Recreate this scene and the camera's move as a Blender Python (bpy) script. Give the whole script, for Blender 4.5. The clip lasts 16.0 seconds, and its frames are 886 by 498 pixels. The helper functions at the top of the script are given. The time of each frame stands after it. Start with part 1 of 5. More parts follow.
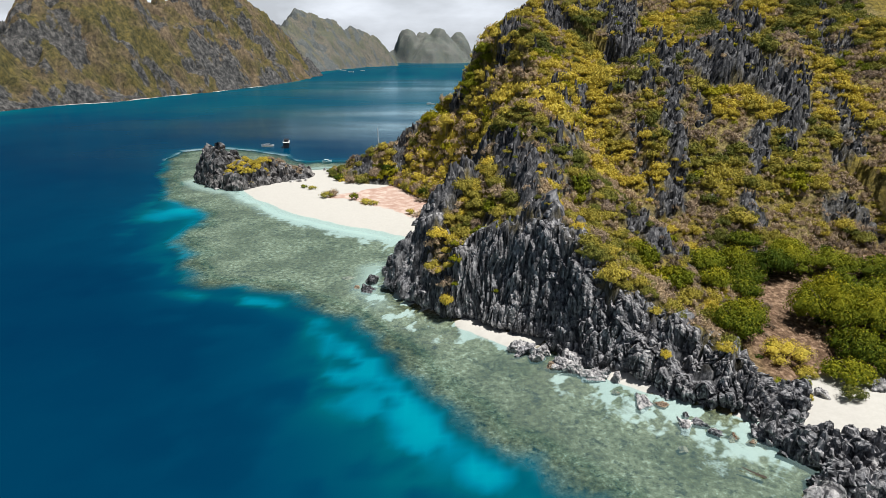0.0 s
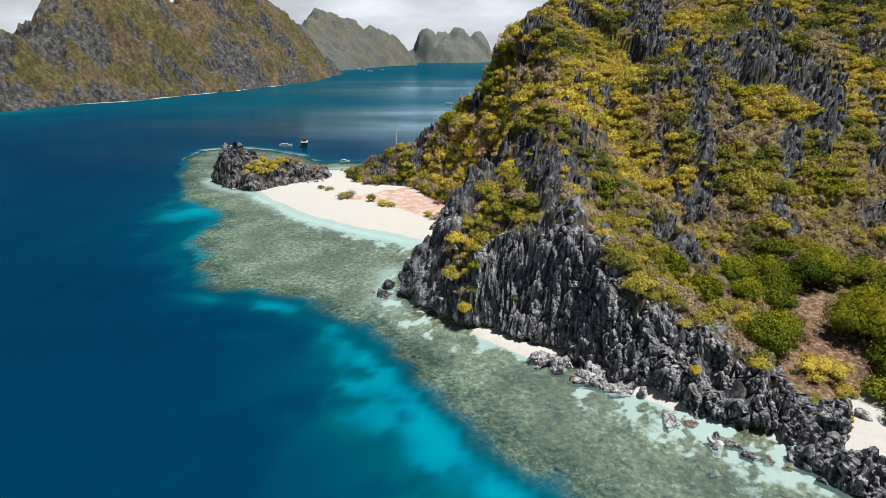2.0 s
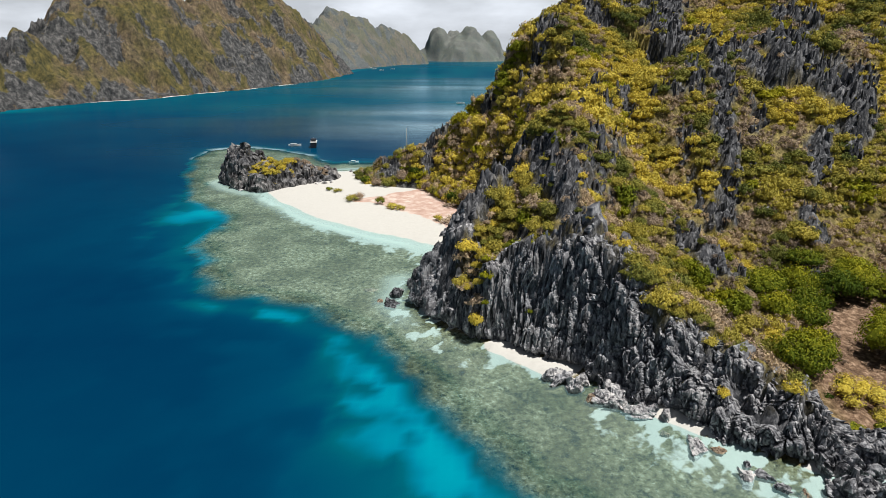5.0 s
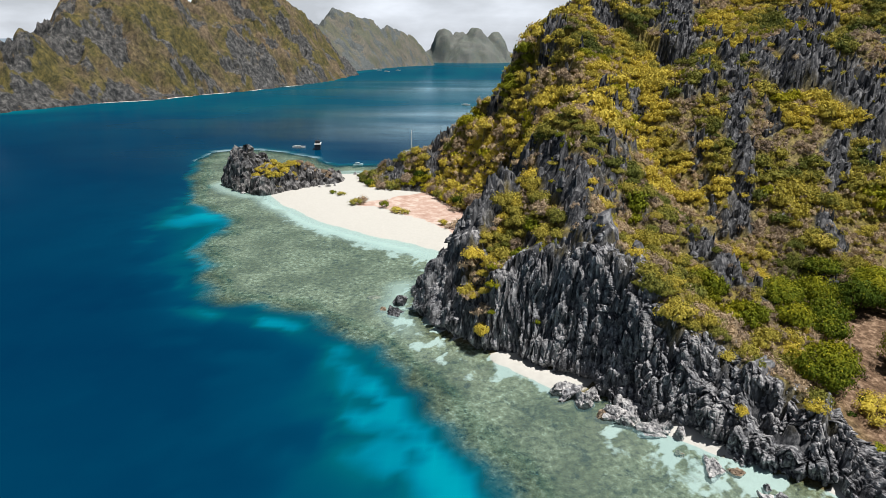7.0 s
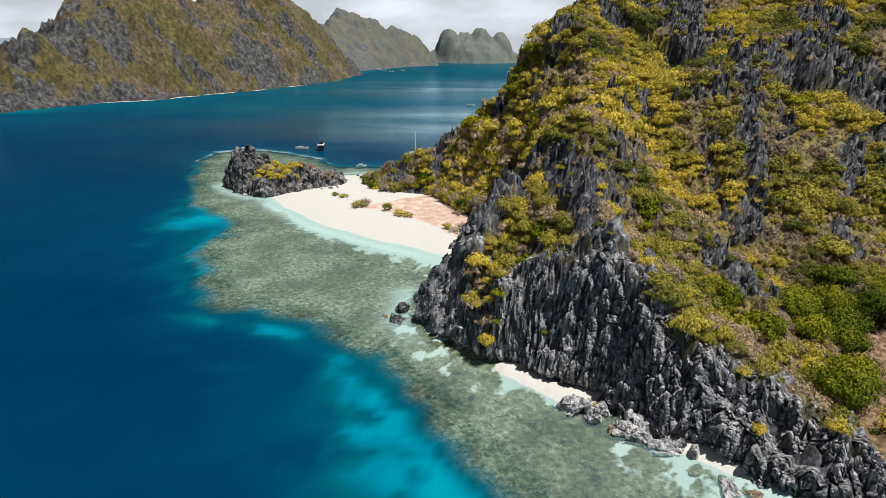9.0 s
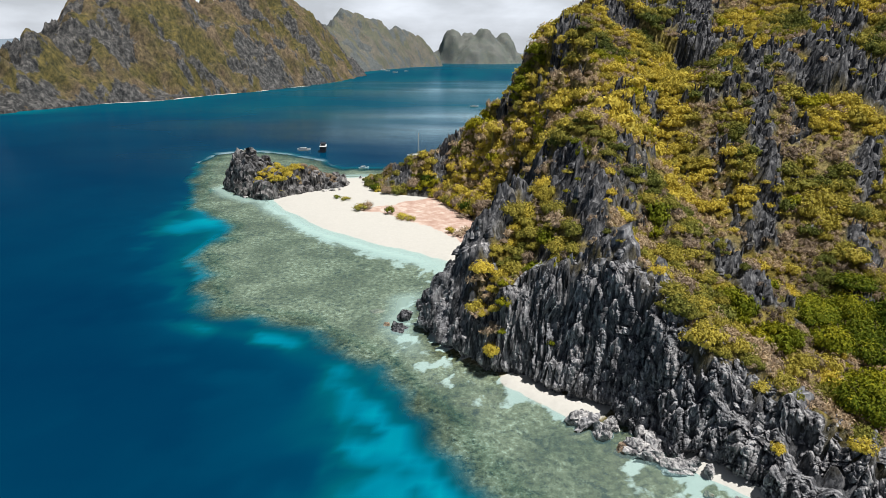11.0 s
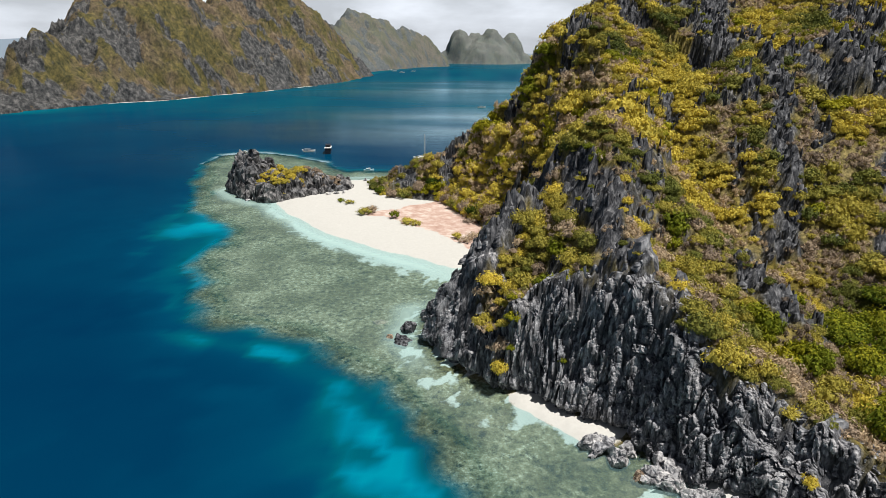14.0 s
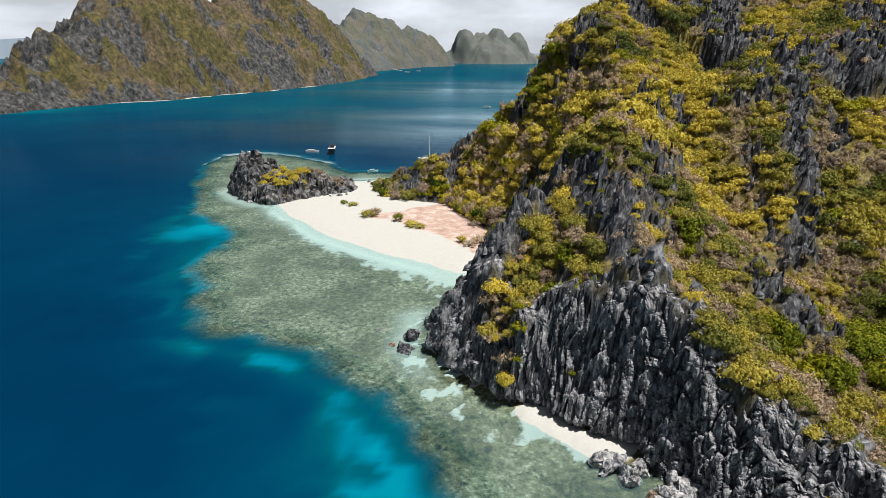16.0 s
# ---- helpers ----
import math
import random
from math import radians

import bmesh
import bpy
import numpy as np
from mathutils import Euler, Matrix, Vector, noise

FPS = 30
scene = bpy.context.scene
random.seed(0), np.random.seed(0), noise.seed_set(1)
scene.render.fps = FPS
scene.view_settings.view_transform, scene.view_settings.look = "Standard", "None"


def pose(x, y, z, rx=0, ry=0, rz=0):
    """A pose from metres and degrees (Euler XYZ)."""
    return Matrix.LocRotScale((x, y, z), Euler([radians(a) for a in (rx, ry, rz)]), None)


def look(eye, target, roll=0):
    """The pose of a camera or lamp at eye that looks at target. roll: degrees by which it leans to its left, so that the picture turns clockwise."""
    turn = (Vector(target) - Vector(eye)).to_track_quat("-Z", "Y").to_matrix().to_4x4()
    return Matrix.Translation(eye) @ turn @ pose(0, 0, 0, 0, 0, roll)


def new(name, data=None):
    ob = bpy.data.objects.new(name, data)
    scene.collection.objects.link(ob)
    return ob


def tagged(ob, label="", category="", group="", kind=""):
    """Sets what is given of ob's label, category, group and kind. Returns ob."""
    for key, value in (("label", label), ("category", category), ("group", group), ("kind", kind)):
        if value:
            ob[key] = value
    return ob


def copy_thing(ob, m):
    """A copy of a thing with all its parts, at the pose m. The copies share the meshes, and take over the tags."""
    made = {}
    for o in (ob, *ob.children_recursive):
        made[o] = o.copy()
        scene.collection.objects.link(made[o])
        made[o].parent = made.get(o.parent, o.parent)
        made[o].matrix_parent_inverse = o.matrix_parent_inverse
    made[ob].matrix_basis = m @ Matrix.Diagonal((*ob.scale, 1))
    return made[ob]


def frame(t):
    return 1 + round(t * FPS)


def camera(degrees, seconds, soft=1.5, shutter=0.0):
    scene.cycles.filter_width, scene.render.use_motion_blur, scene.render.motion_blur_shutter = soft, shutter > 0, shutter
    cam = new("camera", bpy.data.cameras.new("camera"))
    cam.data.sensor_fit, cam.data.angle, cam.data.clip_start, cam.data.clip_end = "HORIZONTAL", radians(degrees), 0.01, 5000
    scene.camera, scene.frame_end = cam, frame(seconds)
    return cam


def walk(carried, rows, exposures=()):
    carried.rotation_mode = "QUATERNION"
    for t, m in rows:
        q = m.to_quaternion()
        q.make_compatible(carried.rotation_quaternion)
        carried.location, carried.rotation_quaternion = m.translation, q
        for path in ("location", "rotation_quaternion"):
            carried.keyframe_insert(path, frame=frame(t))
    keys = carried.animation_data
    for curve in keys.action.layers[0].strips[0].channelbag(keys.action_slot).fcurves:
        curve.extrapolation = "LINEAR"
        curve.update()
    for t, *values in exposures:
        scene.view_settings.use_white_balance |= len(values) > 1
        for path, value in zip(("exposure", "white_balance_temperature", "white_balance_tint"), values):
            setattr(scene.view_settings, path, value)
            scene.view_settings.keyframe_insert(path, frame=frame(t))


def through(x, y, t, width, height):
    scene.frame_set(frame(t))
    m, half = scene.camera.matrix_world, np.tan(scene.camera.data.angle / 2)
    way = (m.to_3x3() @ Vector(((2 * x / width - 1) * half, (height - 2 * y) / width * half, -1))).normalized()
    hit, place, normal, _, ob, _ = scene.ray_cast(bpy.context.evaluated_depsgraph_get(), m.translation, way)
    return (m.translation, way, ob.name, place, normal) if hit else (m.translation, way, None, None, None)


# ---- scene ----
import itertools

cam = camera(74.2, 16.0, soft=0.35)
PATH = [
    (0, (0.874, -0.453, 73.796), (0.912, 1.44, 73.152), 0.1),
    (0.5, (0.82, 0.915, 73.796), (0.839, 2.808, 73.151), 0.1),
    (1, (0.766, 2.282, 73.796), (0.766, 4.174, 73.15), 0.1),
    (1.5, (0.711, 3.646, 73.797), (0.701, 5.539, 73.15), 0.1),
    (2, (0.657, 5.006, 73.797), (0.636, 6.898, 73.151), 0.1),
    (2.5, (0.602, 6.359, 73.798), (0.572, 8.251, 73.151), 0.1),
    (3, (0.547, 7.703, 73.799), (0.509, 9.595, 73.151), 0.2),
    (3.5, (0.492, 9.036, 73.799), (0.447, 10.928, 73.153), 0.2),
    (4, (0.438, 10.358, 73.8), (0.387, 12.25, 73.154), 0.2),
    (4.2, (0.416, 10.883, 73.801), (0.365, 12.774, 73.151), 0.2),
    (6.5, (0.172, 16.865, 73.819), (0.104, 18.757, 73.173), 0.3),
    (7, (0.118, 18.157, 73.82), (0.047, 20.048, 73.175), 0.3),
    (7.5, (0.063, 19.44, 73.822), (-0.011, 21.332, 73.177), 0.3),
    (8, (0.007, 20.717, 73.823), (-0.07, 22.608, 73.178), 0.4),
    (8.5, (-0.052, 21.988, 73.825), (-0.133, 23.88, 73.179), 0.4),
    (9, (-0.113, 23.256, 73.827), (-0.197, 25.148, 73.182), 0.4),
    (11.5, (-0.432, 29.582, 73.858), (-0.53, 31.473, 73.215), 0.4),
    (12, (-0.496, 30.845, 73.86), (-0.597, 32.736, 73.217), 0.4),
    (12.5, (-0.559, 32.106, 73.862), (-0.664, 33.997, 73.219), 0.4),
    (13, (-0.621, 33.364, 73.863), (-0.73, 35.255, 73.221), 0.4),
    (13.5, (-0.682, 34.621, 73.864), (-0.794, 36.511, 73.222), 0.5),
    (14, (-0.741, 35.874, 73.865), (-0.857, 37.765, 73.222), 0.5),
    (14.5, (-0.798, 37.126, 73.865), (-0.919, 39.016, 73.223), 0.5),
    (15, (-0.855, 38.377, 73.865), (-0.979, 40.267, 73.222), 0.5),
    (15.5, (-0.912, 39.627, 73.866), (-1.04, 41.516, 73.223), 0.5),
    (16, (-0.968, 40.876, 73.866), (-1.1, 42.765, 73.222), 0.5),
]
walk(cam, [(t, look(e, g, r)) for t, e, g, r in PATH])

# ---- world, sun, exposure ----
SUN_UP, SUN_TURN = radians(70), radians(104)
world = bpy.data.worlds.new("world")
scene.world = world
world.use_nodes = True
wn, wl = world.node_tree.nodes, world.node_tree.links
wn.clear()
w_out, w_bg = wn.new("ShaderNodeOutputWorld"), wn.new("ShaderNodeBackground")
w_sky, w_mix = wn.new("ShaderNodeTexSky"), wn.new("ShaderNodeMix")
w_co, w_map, w_noise, w_ramp = (wn.new("ShaderNodeTexCoord"), wn.new("ShaderNodeMapping"), wn.new("ShaderNodeTexNoise"), wn.new("ShaderNodeValToRGB"))
w_sky.sky_type, w_sky.sun_disc, w_sky.sun_elevation, w_sky.sun_rotation = "NISHITA", False, SUN_UP, SUN_TURN
w_sky.air_density, w_sky.dust_density = 1.0, 2.0
w_mix.data_type = "RGBA"
w_mix.inputs["B"].default_value = (40.5, 43.0, 47.0, 1)
w_map.inputs["Scale"].default_value = (2.2, 2.2, 7.0)
w_noise.inputs["Scale"].default_value, w_noise.inputs["Detail"].default_value = 2.0, 6.0
w_ramp.color_ramp.elements[0].position, w_ramp.color_ramp.elements[1].position = 0.38, 0.66
w_ramp.color_ramp.elements[0].color = (0.55, 0.55, 0.55, 1)
wl.new(w_co.outputs["Generated"], w_map.inputs["Vector"])
wl.new(w_map.outputs["Vector"], w_noise.inputs["Vector"])
wl.new(w_noise.outputs["Fac"], w_ramp.inputs["Fac"])
w_sep, w_low, w_mul = wn.new("ShaderNodeSeparateXYZ"), wn.new("ShaderNodeMapRange"), wn.new("ShaderNodeMath")
w_low.inputs["From Min"].default_value, w_low.inputs["From Max"].default_value = 0.08, 0.17
w_low.inputs["To Min"].default_value, w_low.inputs["To Max"].default_value = 1.0, 0.05
w_mul.operation = "MULTIPLY"
wl.new(w_co.outputs["Generated"], w_sep.inputs["Vector"])
wl.new(w_sep.outputs["Z"], w_low.inputs["Value"])
wl.new(w_low.outputs["Result"], w_mul.inputs[0])
wl.new(w_ramp.outputs["Color"], w_mul.inputs[1])
wl.new(w_mul.outputs[0], w_mix.inputs["Factor"])
wl.new(w_sky.outputs["Color"], w_mix.inputs["A"])
wl.new(w_mix.outputs["Result"], w_bg.inputs["Color"])
w_bg.inputs["Strength"].default_value = 0.02
wl.new(w_bg.outputs["Background"], w_out.inputs["Surface"])

sun_data = bpy.data.lights.new("sun", "SUN")
sun_data.energy, sun_data.angle, sun_data.color = 5.0, radians(0.55), (1.0, 0.955, 0.895)
scene.view_settings.exposure = 0.23
sun = new("sun", sun_data)
sun_way = Vector((math.cos(SUN_UP) * math.sin(SUN_TURN), math.cos(SUN_UP) * math.cos(SUN_TURN), math.sin(SUN_UP)))
sun.matrix_world = look(sun_way * 900, (0, 0, 0))

# ---- noise and mesh tools ----
rng = np.random.default_rng(7)


def lattice(ix, iy, iz, seed):
    n = (ix * 374761393 + iy * 668265263 + iz * 2147483647 + seed * 1274126177) & 0x7FFFFFFF
    n = ((n ^ (n >> 13)) * 1274126177) & 0x7FFFFFFF
    n = ((n ^ (n >> 16)) * 668265263) & 0x7FFFFFFF
    return (n & 0xFFFF) / 65535.0


def soft_noise(x, y, z=None, seed=0):
    """Smooth noise from 0 to 1 on arrays."""
    x, y = np.asarray(x, float), np.asarray(y, float)
    z = np.zeros_like(x) if z is None else np.asarray(z, float)
    fx, fy, fz = np.floor(x), np.floor(y), np.floor(z)
    u, v, w = x - fx, y - fy, z - fz
    u, v, w = (a * a * a * (a * (a * 6 - 15) + 10) for a in (u, v, w))
    ix, iy, iz = fx.astype(np.int64), fy.astype(np.int64), fz.astype(np.int64)
    out = 0
    for dx, wx in ((0, 1 - u), (1, u)):
        for dy, wy in ((0, 1 - v), (1, v)):
            for dz, wz in ((0, 1 - w), (1, w)):
                out = out + wx * wy * wz * lattice(ix + dx, iy + dy, iz + dz, seed)
    return out


def fbm(x, y, size, octaves=4, seed=0, gain=0.5):
    """Layered noise, about -1 to 1, with features of that size in metres."""
    total, amp, norm = 0, 1.0, 0
    for k in range(octaves):
        total = total + amp * (2 * soft_noise(x / size + 17.3 * k, y / size - 9.1 * k, None, seed + k) - 1)
        norm += amp
        amp, size = amp * gain, size / 2.03
    return total / norm * 1.6


def ridged(x, y, size, octaves=3, seed=0):
    total, amp, norm = 0, 1.0, 0
    for k in range(octaves):
        n = 2 * soft_noise(x / size + 5.7 * k, y / size + 3.3 * k, None, seed + k) - 1
        total = total + amp * (1 - np.abs(n) * 1.9)
        norm += amp
        amp, size = amp * 0.5, size / 2.1
    return total / norm


def cellular(x, y, z, seed=0):
    """Cells of about one metre: a random value for each, the gap to the next cell, and the offset from the centre."""
    fx, fy, fz = (np.floor(a).astype(np.int64) for a in (x, y, z))
    near, second = np.full(np.shape(x), 9.0), np.full(np.shape(x), 9.0)
    rand, ox, oz = np.zeros(np.shape(x)), np.zeros(np.shape(x)), np.zeros(np.shape(x))
    for dx, dy, dz in itertools.product((-1, 0, 1), repeat=3):
        i, j, k = fx + dx, fy + dy, fz + dz
        gx_, gy_, gz_ = x - i - lattice(i, j, k, seed), y - j - lattice(i, j, k, seed + 1), z - k - lattice(i, j, k, seed + 2)
        d = np.sqrt(gx_ ** 2 + gy_ ** 2 + gz_ ** 2)
        first = d < near
        second = np.where(first, near, np.minimum(second, d))
        near = np.where(first, d, near)
        rand, ox, oz = np.where(first, lattice(i, j, k, seed + 3), rand), np.where(first, gx_, ox), np.where(first, gz_, oz)
    return rand, second - near, ox, oz


def step(lo, hi, v):
    t = np.clip((v - lo) / (hi - lo), 0, 1)
    return t * t * (3 - 2 * t)


def line_distance(x, y, pts, closed=False):
    """Distance to a line of (x, y, values...), and the values there."""
    pts = np.asarray(pts, float)
    ends = np.roll(pts, -1, 0) if closed else pts[1:]
    best, vals = np.full(np.shape(x), 1e9), np.zeros(np.shape(x) + (pts.shape[1] - 2,))
    for a, b in zip(pts, ends):
        d = b[:2] - a[:2]
        k = np.clip(((x - a[0]) * d[0] + (y - a[1]) * d[1]) / max(d @ d, 1e-9), 0, 1)
        dist = np.hypot(x - a[0] - k * d[0], y - a[1] - k * d[1])
        near = dist < best
        best = np.where(near, dist, best)
        if pts.shape[1] > 2:
            vals = np.where(near[..., None], a[2:] + k[..., None] * (b[2:] - a[2:]), vals)
    return best, vals


def inside(x, y, pts):
    pts = np.asarray(pts, float)
    hit = np.zeros(np.shape(x), bool)
    for a, b in zip(pts, np.roll(pts, -1, 0)):
        cross = ((a[1] > y) != (b[1] > y))
        hit ^= cross & (x < (b[0] - a[0]) * (y - a[1]) / (b[1] - a[1] + 1e-12) + a[0])
    return hit


def depth_in(x, y, pts):
    """Signed distance to an outline, positive inside, with the outline's values."""
    d, v = line_distance(x, y, pts, True)
    return np.where(inside(x, y, pts), d, -d), v


def mesh_of(name, verts, faces, smooth=False, **values):
    """A mesh from arrays of corners and of triangles or quads, with point values."""
    verts, faces = np.asarray(verts, np.float32), np.asarray(faces, np.int32)
    me = bpy.data.meshes.new(name)
    n, k = faces.shape
    me.vertices.add(len(verts))
    me.vertices.foreach_set("co", verts.ravel())
    me.loops.add(n * k)
    me.loops.foreach_set("vertex_index", faces.ravel())
    me.polygons.add(n)
    me.polygons.foreach_set("loop_start", np.arange(0, n * k, k, dtype=np.int32))
    me.polygons.foreach_set("use_smooth", np.full(n, smooth))
    for key, val in values.items():
        me.attributes.new(key, "FLOAT", "POINT").data.foreach_set("value", np.asarray(val, np.float32).ravel())
    me.update(calc_edges=True)
    me.validate()
    return me


def sheet(xs, ys):
    """Corner grid and quads of a sheet."""
    gx, gy = np.meshgrid(xs, ys)
    ny, nx = gx.shape
    i = (np.arange(ny - 1)[:, None] * nx + np.arange(nx - 1)[None, :]).ravel()
    return gx, gy, np.stack([i, i + 1, i + nx + 1, i + nx], 1)


def put(name, me, material, **tags):
    me.materials.append(material)
    return tagged(new(name, me), **tags)


def part(name, bm, material, parent, label=""):
    """Links a bmesh or a mesh as one part of a thing."""
    if isinstance(bm, bmesh.types.BMesh):
        me = bpy.data.meshes.new(name)
        bm.to_mesh(me)
        bm.free()
    else:
        me = bm
    if not me.materials:
        me.materials.append(material)
    ob = new(name, me)
    ob.parent = parent
    return tagged(ob, label)


# ---- materials ----
def material(name):
    mat = bpy.data.materials.new(name)
    mat.use_nodes = True
    nodes, links = mat.node_tree.nodes, mat.node_tree.links
    return mat, nodes, links, nodes["Principled BSDF"]


def noise_node(nodes, links, scale, detail=5.0, stretch=(1, 1, 1), rough=0.55):
    co, mp, no = nodes.new("ShaderNodeTexCoord"), nodes.new("ShaderNodeMapping"), nodes.new("ShaderNodeTexNoise")
    mp.inputs["Scale"].default_value = stretch
    no.inputs["Scale"].default_value, no.inputs["Detail"].default_value, no.inputs["Roughness"].default_value = scale, detail, rough
    links.new(co.outputs["Object"], mp.inputs["Vector"])
    links.new(mp.outputs["Vector"], no.inputs["Vector"])
    return no.outputs["Fac"]


def ramp_node(nodes, links, fac, stops):
    r = nodes.new("ShaderNodeValToRGB")
    while len(r.color_ramp.elements) < len(stops):
        r.color_ramp.elements.new(0.5)
    for e, (p, c) in zip(r.color_ramp.elements, stops):
        e.position, e.color = p, (*c, 1) if len(c) == 3 else c
    links.new(fac, r.inputs["Fac"])
    return r.outputs["Color"]


def mix_node(nodes, links, fac, a, b, blend="MIX"):
    m = nodes.new("ShaderNodeMix")
    m.data_type, m.blend_type = "RGBA", blend
    for key, v in (("Factor", fac), ("A", a), ("B", b)):
        if isinstance(v, bpy.types.NodeSocket):
            links.new(v, m.inputs[key])
        elif key == "Factor":
            m.inputs[key].default_value = v
        else:
            m.inputs[key].default_value = (*v, 1)
    return m.outputs["Result"]


def math_node(nodes, links, op, a, b=0.0):
    m = nodes.new("ShaderNodeMath")
    m.operation, m.use_clamp = op, False
    for k, v in enumerate((a, b)):
        if isinstance(v, bpy.types.NodeSocket):
            links.new(v, m.inputs[k])
        else:
            m.inputs[k].default_value = v
    return m.outputs[0]


def value_node(nodes, key):
    a = nodes.new("ShaderNodeAttribute")
    a.attribute_name = key
    return a.outputs["Fac"]


def bump_node(nodes, links, bsdf, height, strength, distance):
    b = nodes.new("ShaderNodeBump")
    b.inputs["Strength"].default_value, b.inputs["Distance"].default_value = strength, distance
    links.new(height, b.inputs["Height"])
    links.new(b.outputs["Normal"], bsdf.inputs["Normal"])


def rock_material(name, dark, mid, light, scale=1.0, streak=0.22, relief=0.7):
    mat, nodes, links, b = material(name)
    grain = noise_node(nodes, links, 0.9 * scale, 8, (1, 1, streak), 0.65)
    big = noise_node(nodes, links, 0.12 * scale, 4)
    fine = noise_node(nodes, links, 3.5 * scale, 6, (1, 1, 0.5), 0.6)
    col = ramp_node(nodes, links, grain, ((0.4, dark), (0.5, mid), (0.66, light)))
    tone = ramp_node(nodes, links, big, ((0.35, (0.75, 0.77, 0.8)), (0.65, (1.25, 1.22, 1.2))))
    col = mix_node(nodes, links, 1.0, col, tone, "MULTIPLY")
    links.new(col, b.inputs["Base Color"])
    b.inputs["Roughness"].default_value, b.inputs["Specular IOR Level"].default_value = 0.85, 0.25
    lump = noise_node(nodes, links, 0.6 * scale, 9, (1, 1, 0.5), 0.68)
    both = math_node(nodes, links, "ADD", math_node(nodes, links, "MULTIPLY", lump, 1.8), math_node(nodes, links, "MULTIPLY", fine, 0.25))
    bump_node(nodes, links, b, both, 1.0, relief / scale)
    return mat


def leaf_material(name, stops, through=0.18):
    """Foliage: the tint runs from clump to clump and from leaf to leaf."""
    mat, nodes, links, b = material(name)
    tint, geo = value_node(nodes, "tint"), nodes.new("ShaderNodeNewGeometry")
    info = nodes.new("ShaderNodeObjectInfo")
    fac = math_node(nodes, links, "ADD", math_node(nodes, links, "MULTIPLY", tint, 0.7), math_node(nodes, links, "MULTIPLY", geo.outputs["Random Per Island"], 0.14))
    fac = math_node(nodes, links, "ADD", fac, math_node(nodes, links, "MULTIPLY", info.outputs["Random"], 0.12))
    col = ramp_node(nodes, links, fac, stops)
    links.new(col, b.inputs["Base Color"])
    b.inputs["Roughness"].default_value, b.inputs["Specular IOR Level"].default_value = 0.7, 0.1
    tr, mx = nodes.new("ShaderNodeBsdfTranslucent"), nodes.new("ShaderNodeMixShader")
    links.new(col, tr.inputs["Color"])
    mx.inputs[0].default_value = through
    links.new(b.outputs[0], mx.inputs[1])
    links.new(tr.outputs[0], mx.inputs[2])
    links.new(mx.outputs[0], nodes["Material Output"].inputs["Surface"])
    return mat


def plain_material(name, color, rough=0.5, metal=0.0, vary=0.15, scale=2.0):
    mat, nodes, links, b = material(name)
    n = noise_node(nodes, links, scale, 5)
    lo, hi = tuple(c * (1 - vary) for c in color), tuple(min(1, c * (1 + vary)) for c in color)
    links.new(ramp_node(nodes, links, n, ((0.3, lo), (0.7, hi))), b.inputs["Base Color"])
    b.inputs["Roughness"].default_value, b.inputs["Metallic"].default_value = rough, metal
    return mat


KARST = rock_material("karst_limestone", (0.035, 0.037, 0.043), (0.172, 0.176, 0.189), (0.48, 0.485, 0.5), 1.1, 0.2, 0.3)
CRAG = rock_material("dark_crag_limestone", (0.012, 0.013, 0.016), (0.058, 0.061, 0.069), (0.24, 0.243, 0.255), 1.2, 0.14, 0.3)
STACK_ROCK = rock_material("stack_limestone", (0.02, 0.02, 0.022), (0.12, 0.119, 0.122), (0.33, 0.327, 0.33), 0.45, 0.5, 0.35)
PALE_ROCK = rock_material("pale_limestone", (0.12, 0.12, 0.13), (0.52, 0.515, 0.52), (0.78, 0.77, 0.76), 0.8, 0.7)
TAN_ROCK = rock_material("tan_limestone", (0.14, 0.1, 0.07), (0.32, 0.24, 0.17), (0.5, 0.4, 0.3), 0.8, 0.7)
GOLD_LEAF = leaf_material("golden_leaves", ((0.05, (0.06, 0.085, 0.02)), (0.3, (0.18, 0.19, 0.042)), (0.6, (0.41, 0.35, 0.066)), (0.95, (0.7, 0.55, 0.08))), 0.2)
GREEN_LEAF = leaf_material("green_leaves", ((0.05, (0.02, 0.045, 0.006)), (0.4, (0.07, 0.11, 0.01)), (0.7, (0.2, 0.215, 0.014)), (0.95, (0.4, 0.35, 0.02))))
DRY_LEAF = leaf_material("dry_twigs", ((0.05, (0.17, 0.135, 0.11)), (0.5, (0.36, 0.28, 0.2)), (0.95, (0.56, 0.43, 0.27))), 0.15)
BARK = plain_material("bark", (0.16, 0.12, 0.085), 0.9, 0, 0.4, 3.0)


